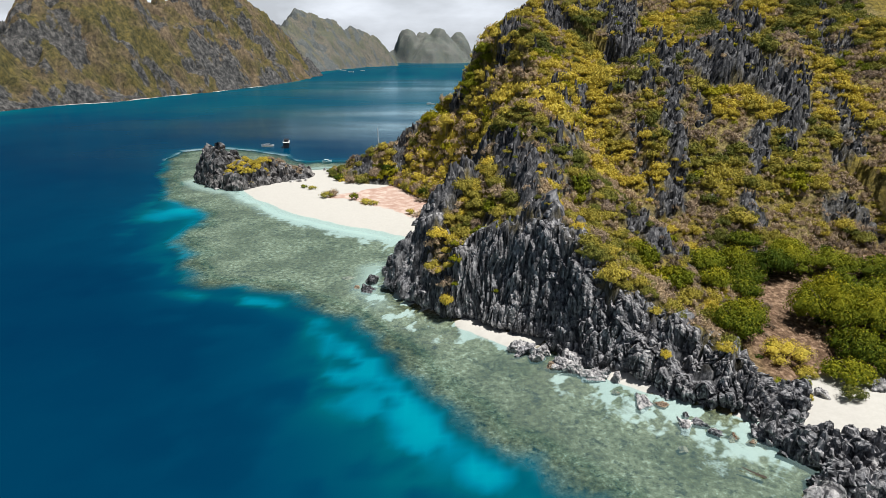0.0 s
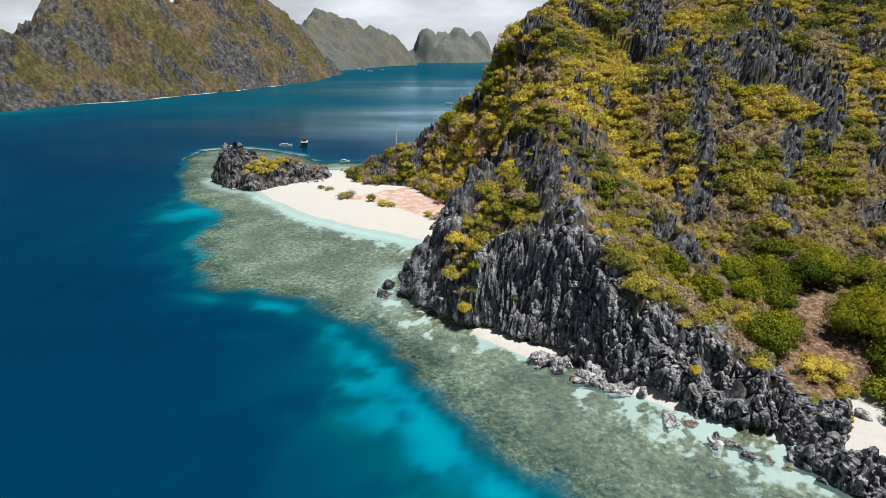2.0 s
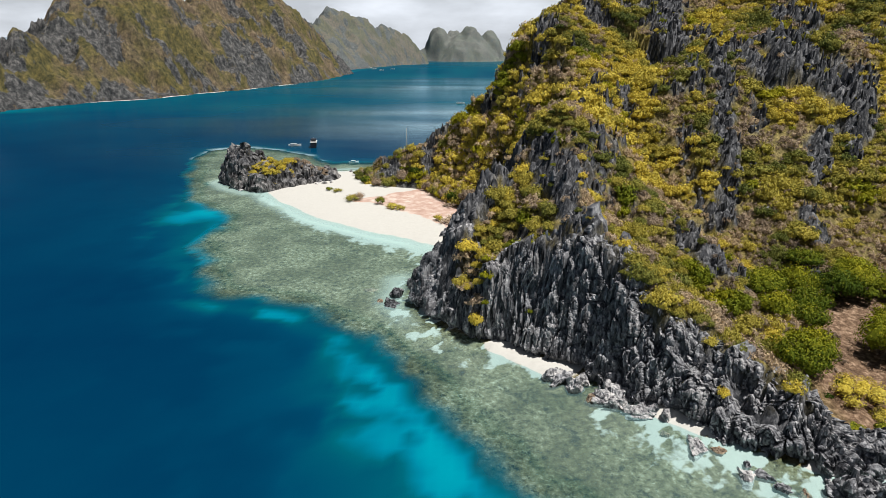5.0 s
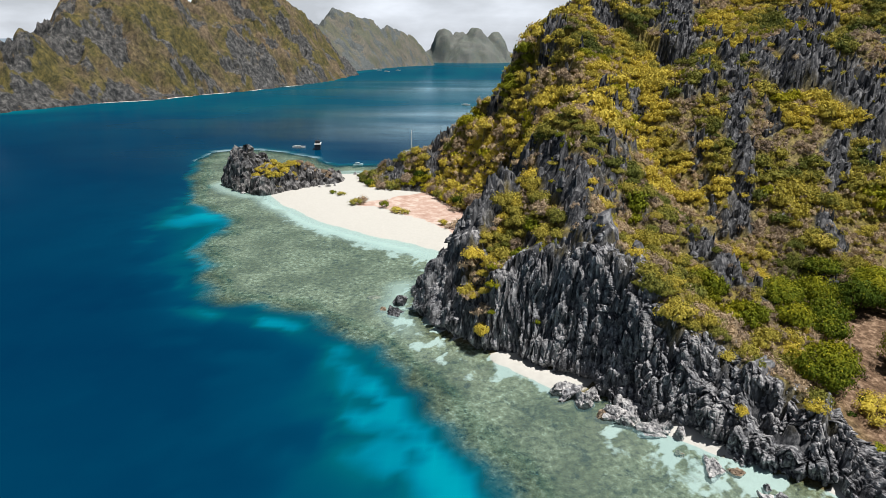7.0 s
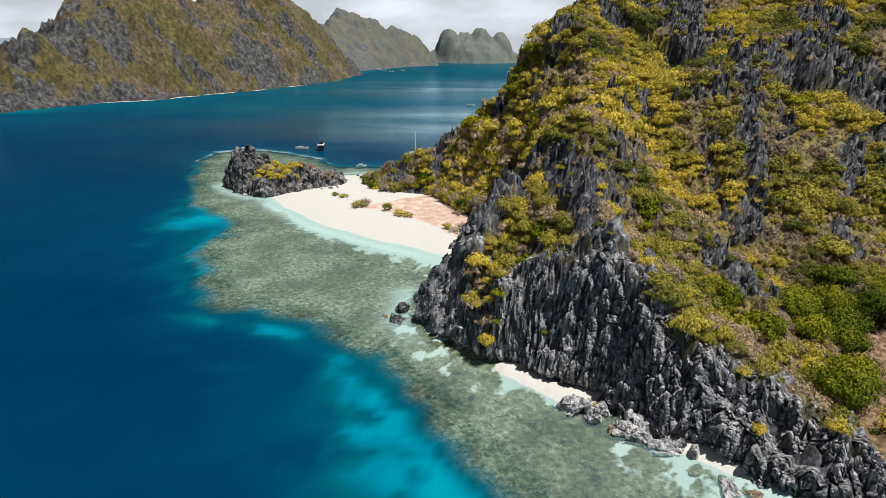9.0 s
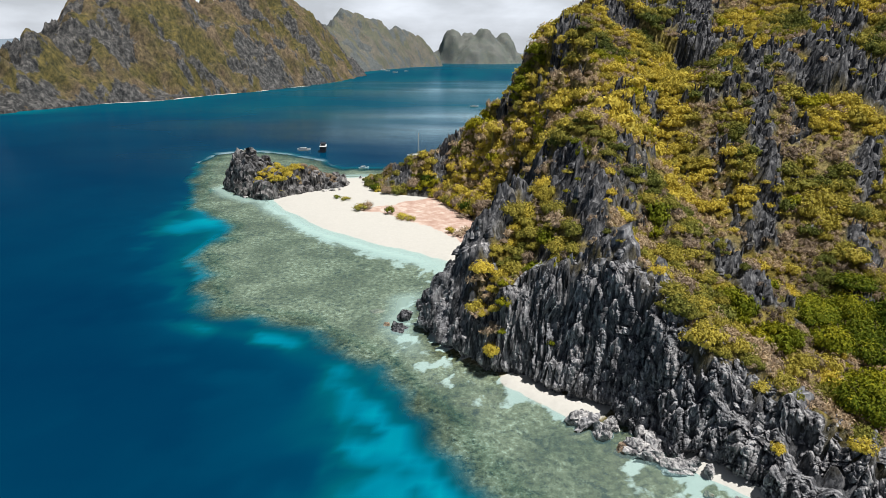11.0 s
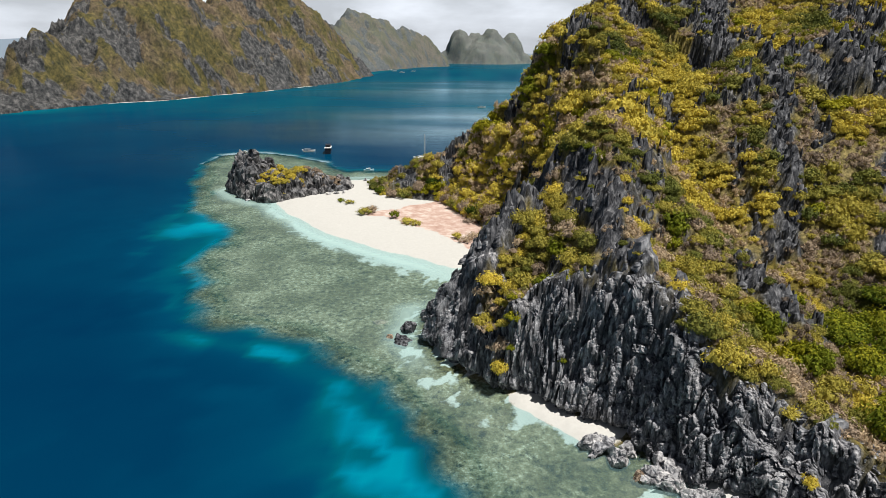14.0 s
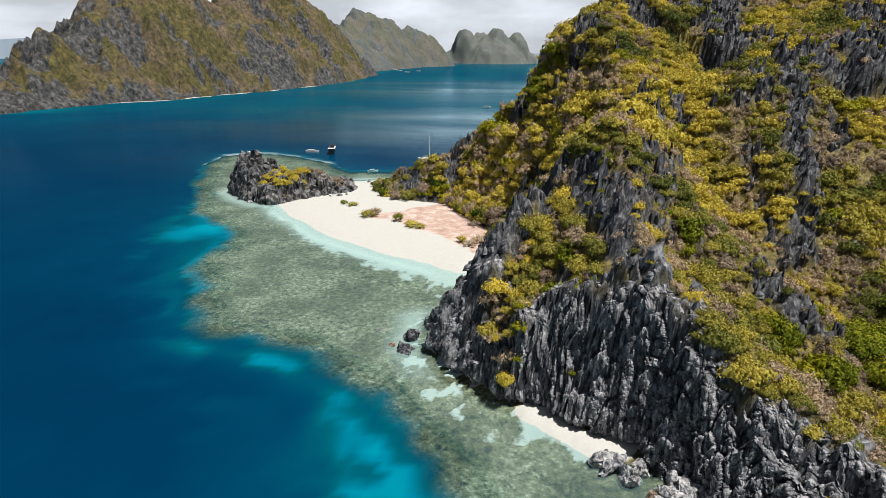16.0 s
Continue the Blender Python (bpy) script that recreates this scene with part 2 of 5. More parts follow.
def slope_material():
    """Hillside soil: dry grass and litter with stone showing through."""
    mat, nodes, links, b = material("dry_hillside")
    fine = noise_node(nodes, links, 0.8, 8, (1, 1, 1), 0.65)
    patch = noise_node(nodes, links, 0.07, 4)
    grass = ramp_node(nodes, links, fine, ((0.3, (0.05, 0.042, 0.018)), (0.5, (0.17, 0.14, 0.055)), (0.7, (0.36, 0.29, 0.12))))
    green = ramp_node(nodes, links, fine, ((0.3, (0.04, 0.037, 0.008)), (0.5, (0.15, 0.12, 0.025)), (0.7, (0.32, 0.25, 0.05))))
    soil = mix_node(nodes, links, ramp_node(nodes, links, patch, ((0.42, (0, 0, 0)), (0.58, (1, 1, 1)))), grass, green)
    grain = noise_node(nodes, links, 0.9, 8, (1, 1, 0.2), 0.65)
    stone = ramp_node(nodes, links, grain, ((0.36, (0.012, 0.013, 0.016)), (0.5, (0.055, 0.058, 0.065)), (0.68, (0.23, 0.232, 0.243))))
    leafy = ramp_node(nodes, links, fine, ((0.3, (0.05, 0.03, 0.018)), (0.5, (0.15, 0.095, 0.06)), (0.7, (0.42, 0.3, 0.21))))
    soil = mix_node(nodes, links, value_node(nodes, "leafy"), soil, leafy)
    col = mix_node(nodes, links, value_node(nodes, "rock"), soil, stone)
    links.new(col, b.inputs["Base Color"])
    b.inputs["Roughness"].default_value, b.inputs["Specular IOR Level"].default_value = 0.9, 0.2
    bump_node(nodes, links, b, math_node(nodes, links, "ADD", fine, grain), 0.9, 0.5)
    return mat


SLOPE = slope_material()


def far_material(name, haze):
    """Wooded limestone seen across the strait: scrub, dry grass and bare rock, greyed for distance haze."""
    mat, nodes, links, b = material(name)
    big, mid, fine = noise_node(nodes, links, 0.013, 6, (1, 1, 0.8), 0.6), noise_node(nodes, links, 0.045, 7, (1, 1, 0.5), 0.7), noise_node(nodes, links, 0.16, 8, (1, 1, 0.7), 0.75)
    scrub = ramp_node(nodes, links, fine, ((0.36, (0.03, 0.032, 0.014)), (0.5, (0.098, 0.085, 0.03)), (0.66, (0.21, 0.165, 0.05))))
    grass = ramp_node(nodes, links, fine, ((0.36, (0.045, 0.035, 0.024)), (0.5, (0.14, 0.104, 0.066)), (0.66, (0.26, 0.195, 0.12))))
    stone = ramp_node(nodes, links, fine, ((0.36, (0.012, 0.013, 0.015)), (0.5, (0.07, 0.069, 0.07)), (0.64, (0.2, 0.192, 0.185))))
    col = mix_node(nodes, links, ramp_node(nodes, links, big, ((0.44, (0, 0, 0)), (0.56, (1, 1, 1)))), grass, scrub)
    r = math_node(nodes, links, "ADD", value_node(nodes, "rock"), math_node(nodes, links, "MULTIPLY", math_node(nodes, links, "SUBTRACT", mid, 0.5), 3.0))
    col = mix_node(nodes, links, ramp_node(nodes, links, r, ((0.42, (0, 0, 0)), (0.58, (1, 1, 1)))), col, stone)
    # Distance haze is painted into the base colour, by the share given.
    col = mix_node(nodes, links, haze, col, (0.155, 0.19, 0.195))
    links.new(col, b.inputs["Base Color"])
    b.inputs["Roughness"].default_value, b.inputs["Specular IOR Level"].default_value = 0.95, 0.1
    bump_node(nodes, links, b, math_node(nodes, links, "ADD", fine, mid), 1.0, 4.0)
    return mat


def ground_material():
    """Sand, litter-covered ground and reef flat."""
    mat, nodes, links, b = material("sand_and_reef")
    fine, mid, big = noise_node(nodes, links, 0.7, 8, rough=0.8), noise_node(nodes, links, 0.24, 8, rough=0.68), noise_node(nodes, links, 0.06, 4)
    sand = ramp_node(nodes, links, fine, ((0.3, (0.47, 0.465, 0.435)), (0.7, (0.54, 0.535, 0.505))))
    litter = ramp_node(nodes, links, mid, ((0.3, (0.36, 0.23, 0.185)), (0.5, (0.47, 0.34, 0.285)), (0.66, (0.62, 0.54, 0.48))))
    coral = ramp_node(nodes, links, fine, ((0.36, (0.03, 0.026, 0.014)), (0.46, (0.115, 0.098, 0.048)), (0.56, (0.205, 0.185, 0.115)), (0.7, (0.52, 0.495, 0.41))))
    tone = ramp_node(nodes, links, big, ((0.4, (0.62, 0.58, 0.42)), (0.6, (1.3, 1.3, 1.32))))
    coral = mix_node(nodes, links, 1.0, coral, tone, "MULTIPLY")
    heads = ramp_node(nodes, links, noise_node(nodes, links, 0.42, 5, rough=0.75), ((0.36, (0.2, 0.2, 0.17)), (0.45, (1, 1, 1))))
    coral = mix_node(nodes, links, 1.0, coral, heads, "MULTIPLY")
    s = math_node(nodes, links, "ADD", value_node(nodes, "sand"), math_node(nodes, links, "MULTIPLY", math_node(nodes, links, "SUBTRACT", mid, 0.5), 1.8))
    col = mix_node(nodes, links, ramp_node(nodes, links, s, ((0.4, (0, 0, 0)), (0.66, (1, 1, 1)))), coral, sand)
    l = math_node(nodes, links, "ADD", value_node(nodes, "litter"), math_node(nodes, links, "MULTIPLY", math_node(nodes, links, "SUBTRACT", mid, 0.5), 2.0))
    col = mix_node(nodes, links, ramp_node(nodes, links, l, ((0.4, (0, 0, 0)), (0.6, (1, 1, 1)))), col, litter)
    links.new(col, b.inputs["Base Color"])
    b.inputs["Roughness"].default_value, b.inputs["Specular IOR Level"].default_value = 0.95, 0.1
    bump_node(nodes, links, b, fine, 0.6, 0.25)
    return mat


def water_material():
    """Sea: clear over the reef flat, its own blue where it is deep."""
    mat, nodes, links, b = material("sea_water")
    nodes.remove(b)
    depth = value_node(nodes, "depth")
    patch = noise_node(nodes, links, 0.035, 4)
    d = math_node(nodes, links, "ADD", depth, math_node(nodes, links, "MULTIPLY", math_node(nodes, links, "SUBTRACT", patch, 0.5), 0.08))
    col = ramp_node(nodes, links, d, ((0.0, (0.5, 0.71, 0.69)), (0.22, (0.0, 0.225, 0.3)), (0.42, (0.0, 0.145, 0.225)), (0.62, (0.0, 0.077, 0.112)), (0.82, (0.0, 0.039, 0.086)), (1.0, (0.0, 0.0225, 0.063))))
    body = nodes.new("ShaderNodeBsdfDiffuse")
    links.new(col, body.inputs["Color"])
    ripple, swell = noise_node(nodes, links, 0.7, 6, (1, 1.6, 1)), noise_node(nodes, links, 0.05, 4, (1, 2.5, 1))
    waves = math_node(nodes, links, "ADD", ripple, math_node(nodes, links, "MULTIPLY", swell, 3.0))
    clear, mx = nodes.new("ShaderNodeBsdfTransparent"), nodes.new("ShaderNodeMixShader")
    clear.inputs["Color"].default_value = (0.83, 0.96, 0.965, 1)
    links.new(value_node(nodes, "murk"), mx.inputs[0])
    links.new(clear.outputs[0], mx.inputs[1])
    links.new(body.outputs[0], mx.inputs[2])
    gl, fr, top = nodes.new("ShaderNodeBsdfGlossy"), nodes.new("ShaderNodeFresnel"), nodes.new("ShaderNodeMixShader")
    gl.inputs["Color"].default_value = (0.66, 0.92, 1.0, 1)
    gl.inputs["Roughness"].default_value, fr.inputs["IOR"].default_value = 0.12, 1.33
    bump_node(nodes, links, gl, waves, 0.2, 0.3)
    # Cloud reflections come from a placed gloss mask, broken up by noise.
    sheen_patch = noise_node(nodes, links, 0.004, 3, (0.6, 1.6, 1))
    cloud_sheen = math_node(nodes, links, "MULTIPLY", value_node(nodes, "cloud_sheen"), ramp_node(nodes, links, sheen_patch, ((0.36, (0.25, 0.25, 0.25)), (0.58, (1, 1, 1)))))
    shine = math_node(nodes, links, "MULTIPLY", fr.outputs[0], math_node(nodes, links, "ADD", cloud_sheen, 0.1))
    links.new(shine, top.inputs[0])
    links.new(mx.outputs[0], top.inputs[1])
    links.new(gl.outputs[0], top.inputs[2])
    links.new(top.outputs[0], nodes["Material Output"].inputs["Surface"])
    return mat


GROUND, WATER = ground_material(), water_material()

# ---- the plan ----
# Foot of the hill, with how steeply the ground may rise from it.
HILL = [(-17, 194, 3.2), (-16.5, 178, 3.6), (-10.5, 167, 3.8), (-3.5, 157.5, 4), (6, 151, 4), (14, 147, 4), (22, 143, 4), (29, 136, 3.6), (36, 128, 3.0),
        (45, 122, 2.8), (50, 115, 2.6), (57, 109, 2.6), (63, 104, 2.6), (70, 100, 2.4), (77, 103, 1.6), (80, 110, 0.5), (90, 115, 0.25), (104, 118, 0.2),
        (140, 112, 0.2), (210, 100, 0.2), (300, 100, 0.2), (300, 440, 0.5), (60, 430, 0.8), (15, 395, 1.5), (-20, 375, 0.9), (-62, 374, 0.7),
        (-66, 362, 0.7), (-53, 330, 0.7), (-38, 323, 0.8), (-19, 318, 0.9), (-4, 288, 1.0), (1, 274, 1.0), (6, 252, 1.2), (6, 238, 1.6), (6, 222, 2.4), (1, 208, 2.8), (-8, 199, 3.0)]
# Ridge lines of the hill: place, height and how steeply the sides fall.
RIDGES = [
    [(6, 322, 58, 1.15), (22, 318, 77, 0.78), (44, 318, 87, 0.6), (62, 340, 98, 0.6), (95, 350, 106, 0.6), (150, 360, 122, 0.6), (300, 350, 150, 0.6)],
    [(58, 266, 62, 0.85), (88, 258, 71, 0.85), (122, 262, 77, 0.9), (165, 268, 80, 0.85), (300, 275, 95, 0.85)],
    [(-14, 183, 5, 1.6), (-10, 177, 13, 1.8), (0, 174, 26, 1.8), (9, 185, 37, 1.7), (15.5, 194, 43, 1.6), (30, 199, 57, 1.3), (46, 236, 57, 0.95), (60, 266, 62, 0.85)],
    [(31, 199, 57, 1.2), (32, 180, 48, 1.1), (32, 167, 40, 1.1), (34, 152, 31, 0.9)],
    [(44, 186, 45, 0.8), (60, 164, 25, 0.6)],
    [(16, 158, 26, 1.0), (34, 148, 27, 0.9), (46, 139, 22, 0.8), (57, 128, 15, 0.8), (68, 116, 9, 1.0), (76, 107, 5, 1.2)],
    [(30, 290, 52, 0.75), (14, 290, 38, 0.7), (2, 312, 28, 0.8), (-17, 330, 27, 1.1), (-25, 331, 21, 1.0), (-36, 334, 18, 0.9), (-50, 344, 14, 0.8), (-60, 360, 8, 0.9)],
]
# Bare crags on the slopes: two ends, reach and how far they stand out.
CRAGS = [(14, 186, 16, 196, 5, 4), (23, 189, 27, 173, 5, 4), (27, 173, 33, 152, 5, 4), (45, 212, 43, 184, 3.5, 3.5), (98, 325, 94, 300, 10, 8), (38, 315, 41, 312, 5, 4), (64, 327, 66, 322, 6, 4),
         (22, 332, 15, 326, 6, 4), (100, 256, 98, 236, 5.5, 6), (136, 280, 127, 246, 10, 7), (132, 242, 147, 236, 7.5, 6), (110, 260, 117, 246, 6.5, 6), (121, 258, 127, 243, 7, 6), (129, 224, 124, 212, 5, 5), (97, 231, 90, 213, 5, 6), (90, 213, 86, 200, 4.4, 5), (62, 248, 65, 240, 4, 4),
         (88, 252, 91, 244, 3, 4), (142, 226, 140, 218, 5, 5), (61, 166, 65, 157, 3.5, 3), (103, 185, 106, 178, 3, 2), (-16, 341, -16, 333, 5, 3), (-41, 340, -36, 334, 5, 2.5),
         (112, 306, 113, 300, 4, 4), (112, 197, 113, 194, 4, 3), (150, 304, 151, 296, 11, 6), (151, 246, 149, 242, 7, 6)]
STACK = [(-137, 342), (-125, 328), (-112, 319), (-100, 319), (-88, 331), (-73, 338), (-70, 348), (-80, 360), (-108, 362), (-132, 355)]
BEACH = [(-9, 231), (-19, 239), (-40, 251), (-65, 270), (-90, 299), (-103, 317), (-105, 340), (-90, 366), (-78, 376), (-55, 380), (-20, 370), (0, 320), (20, 270), (10, 240)]
COVE = [(78, 110), (78, 102), (84, 94), (98, 87), (130, 80), (210, 76), (300, 90), (300, 130), (80, 130)]
REEF = [(-60, 412), (-86, 409), (-113, 441), (-144, 465), (-174, 472), (-192, 453), (-190, 419), (-178, 385), (-154, 330), (-142, 304), (-127, 286), (-109, 268), (-107, 251), (-108.5, 237), (-100.5, 221), (-92.5, 206),
        (-86.5, 191), (-80, 183), (-72, 179), (-60, 175), (-47, 170), (-34, 160), (-24, 150), (-14, 137), (-8, 125), (-3, 114), (4, 105), (11, 96), (18, 89), (25, 81), (40, 62), (60, 40), (150, 20),
        (320, 20), (320, 470), (60, 470), (-20, 425)]

# Pale shoals under water along the reef: place, strength and width.
SHOAL = [(-134, 306, 0.4, 16), (-121, 276, 0.85, 15), (-122, 246, 0.3, 12), (-108, 213, 0.15, 13), (-80, 176, 0.35, 9), (-59, 167, 0.7, 9), (-38, 155, 0.45, 12), (-20, 140, 1.0, 10), (-13, 121, 0.8, 12), (-7, 108, 1.0, 12), (-1, 101, 1.0, 11), (8, 90, 0.9, 11), (16, 80, 0.8, 11), (30, 62, 0.7, 12)]


def hill_height(x, y):
    """Height of the hill, how rocky it is, and how far in from its foot."""
    wx, wy = x + 3.0 * fbm(x, y, 18, 3, 40), y + 3.0 * fbm(x, y, 18, 3, 50)
    d, v = depth_in(x + 1.8 * fbm(x, y, 7, 3, 60), y + 1.8 * fbm(x, y, 7, 3, 70), HILL)
    floor = 2.4 + 0.10 * np.clip(y - 116, 0, 90) + 0.0 * x
    h = np.where(x > 55, floor, 0.5)
    for ridge in RIDGES:
        dist, val = line_distance(wx, wy, ridge)
        r = val[..., 0] - val[..., 1] * (np.hypot(dist, 3) - 3)
        h = np.where(r > h + 6, r, np.where(r < h - 6, h, np.maximum(h, r) + (6 - np.abs(h - r)) ** 2 / 24))
    steep = v[..., 0]
    d = d + step(1.2, 2.4, steep) * (1.3 * ridged(x, y, 6.5, 2, 150) + 0.9 * ridged(x, y, 2.6, 2, 155) - 1.4)
    rock = np.zeros_like(h)
    cliff = step(1.2, 2.4, steep) * (1 - step(7, 15, d + 3 * fbm(x, y, 9, 3, 80)))
    rock = np.maximum(rock, cliff)
    for ax, ay, ex, ey, reach, out in CRAGS:
        q = line_distance(wx, wy, [(ax, ay), (ex, ey)])[0] / reach + 0.35 * fbm(x, y, 6, 3, 90)
        m = 1 - step(0.65, 1.0, q)
        h = h + out * 0.55 * m * (0.6 + 0.4 * ridged(x, y, 5, 2, 95))
        rock = np.maximum(rock, m)
    point = step(-1, 3, 4 + 0.62 * (y - 172) - x) * step(212, 204, y) * step(-2, 3, y - 165 + 0.5 * x)
    rock = np.maximum(rock, point)
    scatter = step(0.4, 0.54, fbm(x, y, 9, 3, 120)) * step(9, 16, h)
    rock = np.maximum(rock, 0.9 * scatter)
    h = h + 2.2 * fbm(x, y, 22, 4, 110) * step(6, 16, h)
    # Bare rock stands in pinnacles of different heights, with clefts between.
    stone = rock > 0.04
    pinnacle = np.zeros_like(h)
    px_, py_ = x[stone] + 0.8 * fbm(x[stone], y[stone], 3, 2, 131), y[stone] + 0.8 * fbm(x[stone], y[stone], 3, 2, 132)
    for wide, tall in ((4.4, 3.6), (1.9, 2.2)):
        r_, gap_, ox_, _ = cellular(px_ / wide, py_ / (1.25 * wide), 0 * px_ + 0.5, 133 + int(10 * wide))
        pinnacle[stone] += tall * (r_ - 0.45) + 0.4 * tall * ox_ - 0.45 * tall * (1 - step(0.0, 0.3, gap_))
    h = h + rock * pinnacle
    cap = (steep * np.clip(d, 0, 9) + 1.6 * np.clip(d - 9, 0, None)) * (1 + 0.25 * fbm(x, y, 5, 2, 140))
    h = np.minimum(h, cap + 0.3)
    return np.where(d < 0, -1.5 + 0.5 * d, h), rock, d


def ground_height(x, y):
    """Sand and reef: height, how sandy, how littered, and the distance out from the reef's edge."""
    wob = 1.2 * fbm(x, y, 9, 3, 200)
    land = np.maximum(depth_in(x, y, BEACH)[0], depth_in(x, y, COVE)[0])
    hill = depth_in(x, y, [p[:2] for p in HILL])[0]
    stack = depth_in(x, y, STACK)[0]
    out = -depth_in(x + 3 * fbm(x, y, 12, 3, 210), y + 3 * fbm(x, y, 12, 3, 220), REEF)[0]
    shore = np.maximum(np.maximum(land, hill - 2.5), stack - 2) + 0.6 * wob
    z = np.where(shore > 0, 2.4 * (1 - np.exp(-shore / 13)), -1.3 * (1 - np.exp(shore / 10)))
    lumps = ridged(x, y, 6, 3, 230)
    z = z + np.where(shore < -2, 0.28 * lumps * step(0, 12, -shore), 0.06 * fbm(x, y, 4, 2, 5))
    z = np.where(out > 0, z - 0.55 * out, z)
    sand = step(-15, -1, land + 2 * wob) + 1.0 * np.exp(-np.abs(shore) / 22) * step(-40, 0, -np.abs(x - 40) + 50) * (0.3 + 0.95 * step(-0.15, 0.35, fbm((x + y) * 0.6, y - x, 7, 5, 360, 0.65))) + 0.33 * step(60, 20, np.hypot(x + 60, y - 255))
    for px_, py_, pr in ((10, 149, 3), (15, 145, 4), (20, 141, 4), (24, 137, 4.5), (45, 122, 4), (51, 118, 4.5)):
        sand = sand + 1.0 * np.exp(-((x - px_) ** 2 + (y - py_) ** 2) / pr ** 2)
        z = z + 0.9 * np.exp(-((x - px_) ** 2 + (y - py_) ** 2) / pr ** 2)
    for px_, py_, pr in ((-17, 170, 4), (-12, 163, 4), (-7, 156, 4), (0, 150, 3.5), (33, 122, 5), (40, 116, 5), (48, 106, 5), (56, 97, 5)):
        sand = sand + (0.2 if px_ > 30 else 0.5) * np.exp(-((x - px_) ** 2 + (y - py_) ** 2) / pr ** 2)
    sand = np.where(land > -1, 1.3, sand - 0.12)
    sand = sand - 0.6 * np.exp(-np.clip(-out, 0, 99) / 16)
    litter = step(2.5, 5, depth_in(x, y, [(-48, 294), (-24, 273), (-4, 250), (14, 250), (14, 290), (-14, 322), (-34, 314)])[0] + 4 + 5 * fbm(x, y, 14, 3, 240))
    litter = np.maximum(litter, step(0, 6, depth_in(x, y, [(88, 116), (140, 116), (140, 200), (70, 200)])[0]))
    return np.maximum(z, -16), sand, litter, out, shore


def weathered(x, y, z, amp, squash, seed):
    """Rock relief at points: ribs, edges and sharp crevices over four scales, 0 at the crevices."""
    out = 0
    for k, (size, a, sharp) in enumerate(((4.6, 1.0, 0), (2.3, 0.75, 1), (1.15, 0.5, 0), (0.55, 0.3, 1))):
        j = 0.9 * size
        wx = x + j * (soft_noise(x / size, y / size, z / size, seed + 20 + k) - 0.5)
        wy = y + j * (soft_noise(x / size, y / size, z / size, seed + 30 + k) - 0.5)
        n = np.minimum(1.0, np.abs(2 * soft_noise(wx / size, wy / size, z * squash / size, seed + k) - 1) * 2.4)
        out = out + a * (1 - n if sharp else n ** 0.8)
    return amp * out


# ---- islands across the strait ----
def far_island(name, outline, ridges, xs, ys, mat, rough, label):
    """A steep island: ridges falling to a shore of low cliffs, cut by gullies."""
    x, y, q = sheet(xs, ys)
    wx, wy = x + 0.7 * rough * fbm(x, y, 90, 3, 400), y + 0.7 * rough * fbm(x, y, 90, 3, 410)
    d, v = depth_in(x + 0.25 * rough * fbm(x, y, 35, 3, 415), y + 0.25 * rough * fbm(x, y, 35, 3, 416), outline)
    h = np.full(x.shape, 4.0)
    for ridge in ridges:
        dist, val = line_distance(wx, wy, ridge)
        r = val[..., 0] - val[..., 1] * (np.hypot(dist, 8) - 8)
        h = np.where(r > h + 15, r, np.where(r < h - 15, h, np.maximum(h, r) + (15 - np.abs(h - r)) ** 2 / 60))
    crest = step(8, 70, h)
    gully = ridged(wx, wy, 62, 4, 430)
    h = h + rough * crest * (0.55 * fbm(x, y, 110, 3, 420) + 1.15 * gully - 0.75)
    bare = 0.9 * step(-0.45, 0.35, fbm(x, y, 42, 4, 440) + 0.6 * (gully - 0.4) - 0.3 * step(50, 140, h))
    low = 0.85 * (1 - step(8, 52, h + 26 * fbm(x, y, 45, 3, 445)))
    rock = np.clip(np.maximum(bare, low), 0, 1)
    for wide, tall in ((26, 0.42), (10, 0.24)):
        r_, gap_, ox_, _ = cellular(wx / wide, y / wide, 0 * x + 0.5, 450 + wide)
        h = h + rock * rough * tall * (r_ - 0.5 + 0.5 * ox_ - 0.4 * (1 - step(0.0, 0.3, gap_))) * step(4, 26, h)
    h = h + (1 - rock) * 0.1 * rough * fbm(x, y, 7, 2, 425) * step(10, 30, h)
    cap = v[..., 0] * np.clip(d, 0, 14) * (1 + 0.5 * fbm(x, y, 24, 3, 455)) + 1.5 * np.clip(d - 14, 0, None)
    h = np.where(d < 0, -6.0, np.minimum(h, cap + 0.4))
    k = (h.ravel()[q] > -5).any(1)
    put(name, mesh_of(name, np.stack([x, y, h], -1).reshape(-1, 3), q[k], True, rock=rock), mat, label=label, category="island", kind="structure")
    return ys, np.array([row_x[np.nonzero(row_h > 0)[0][-1]] if (row_h > 0).any() else np.nan for row_x, row_h in zip(x, h)])


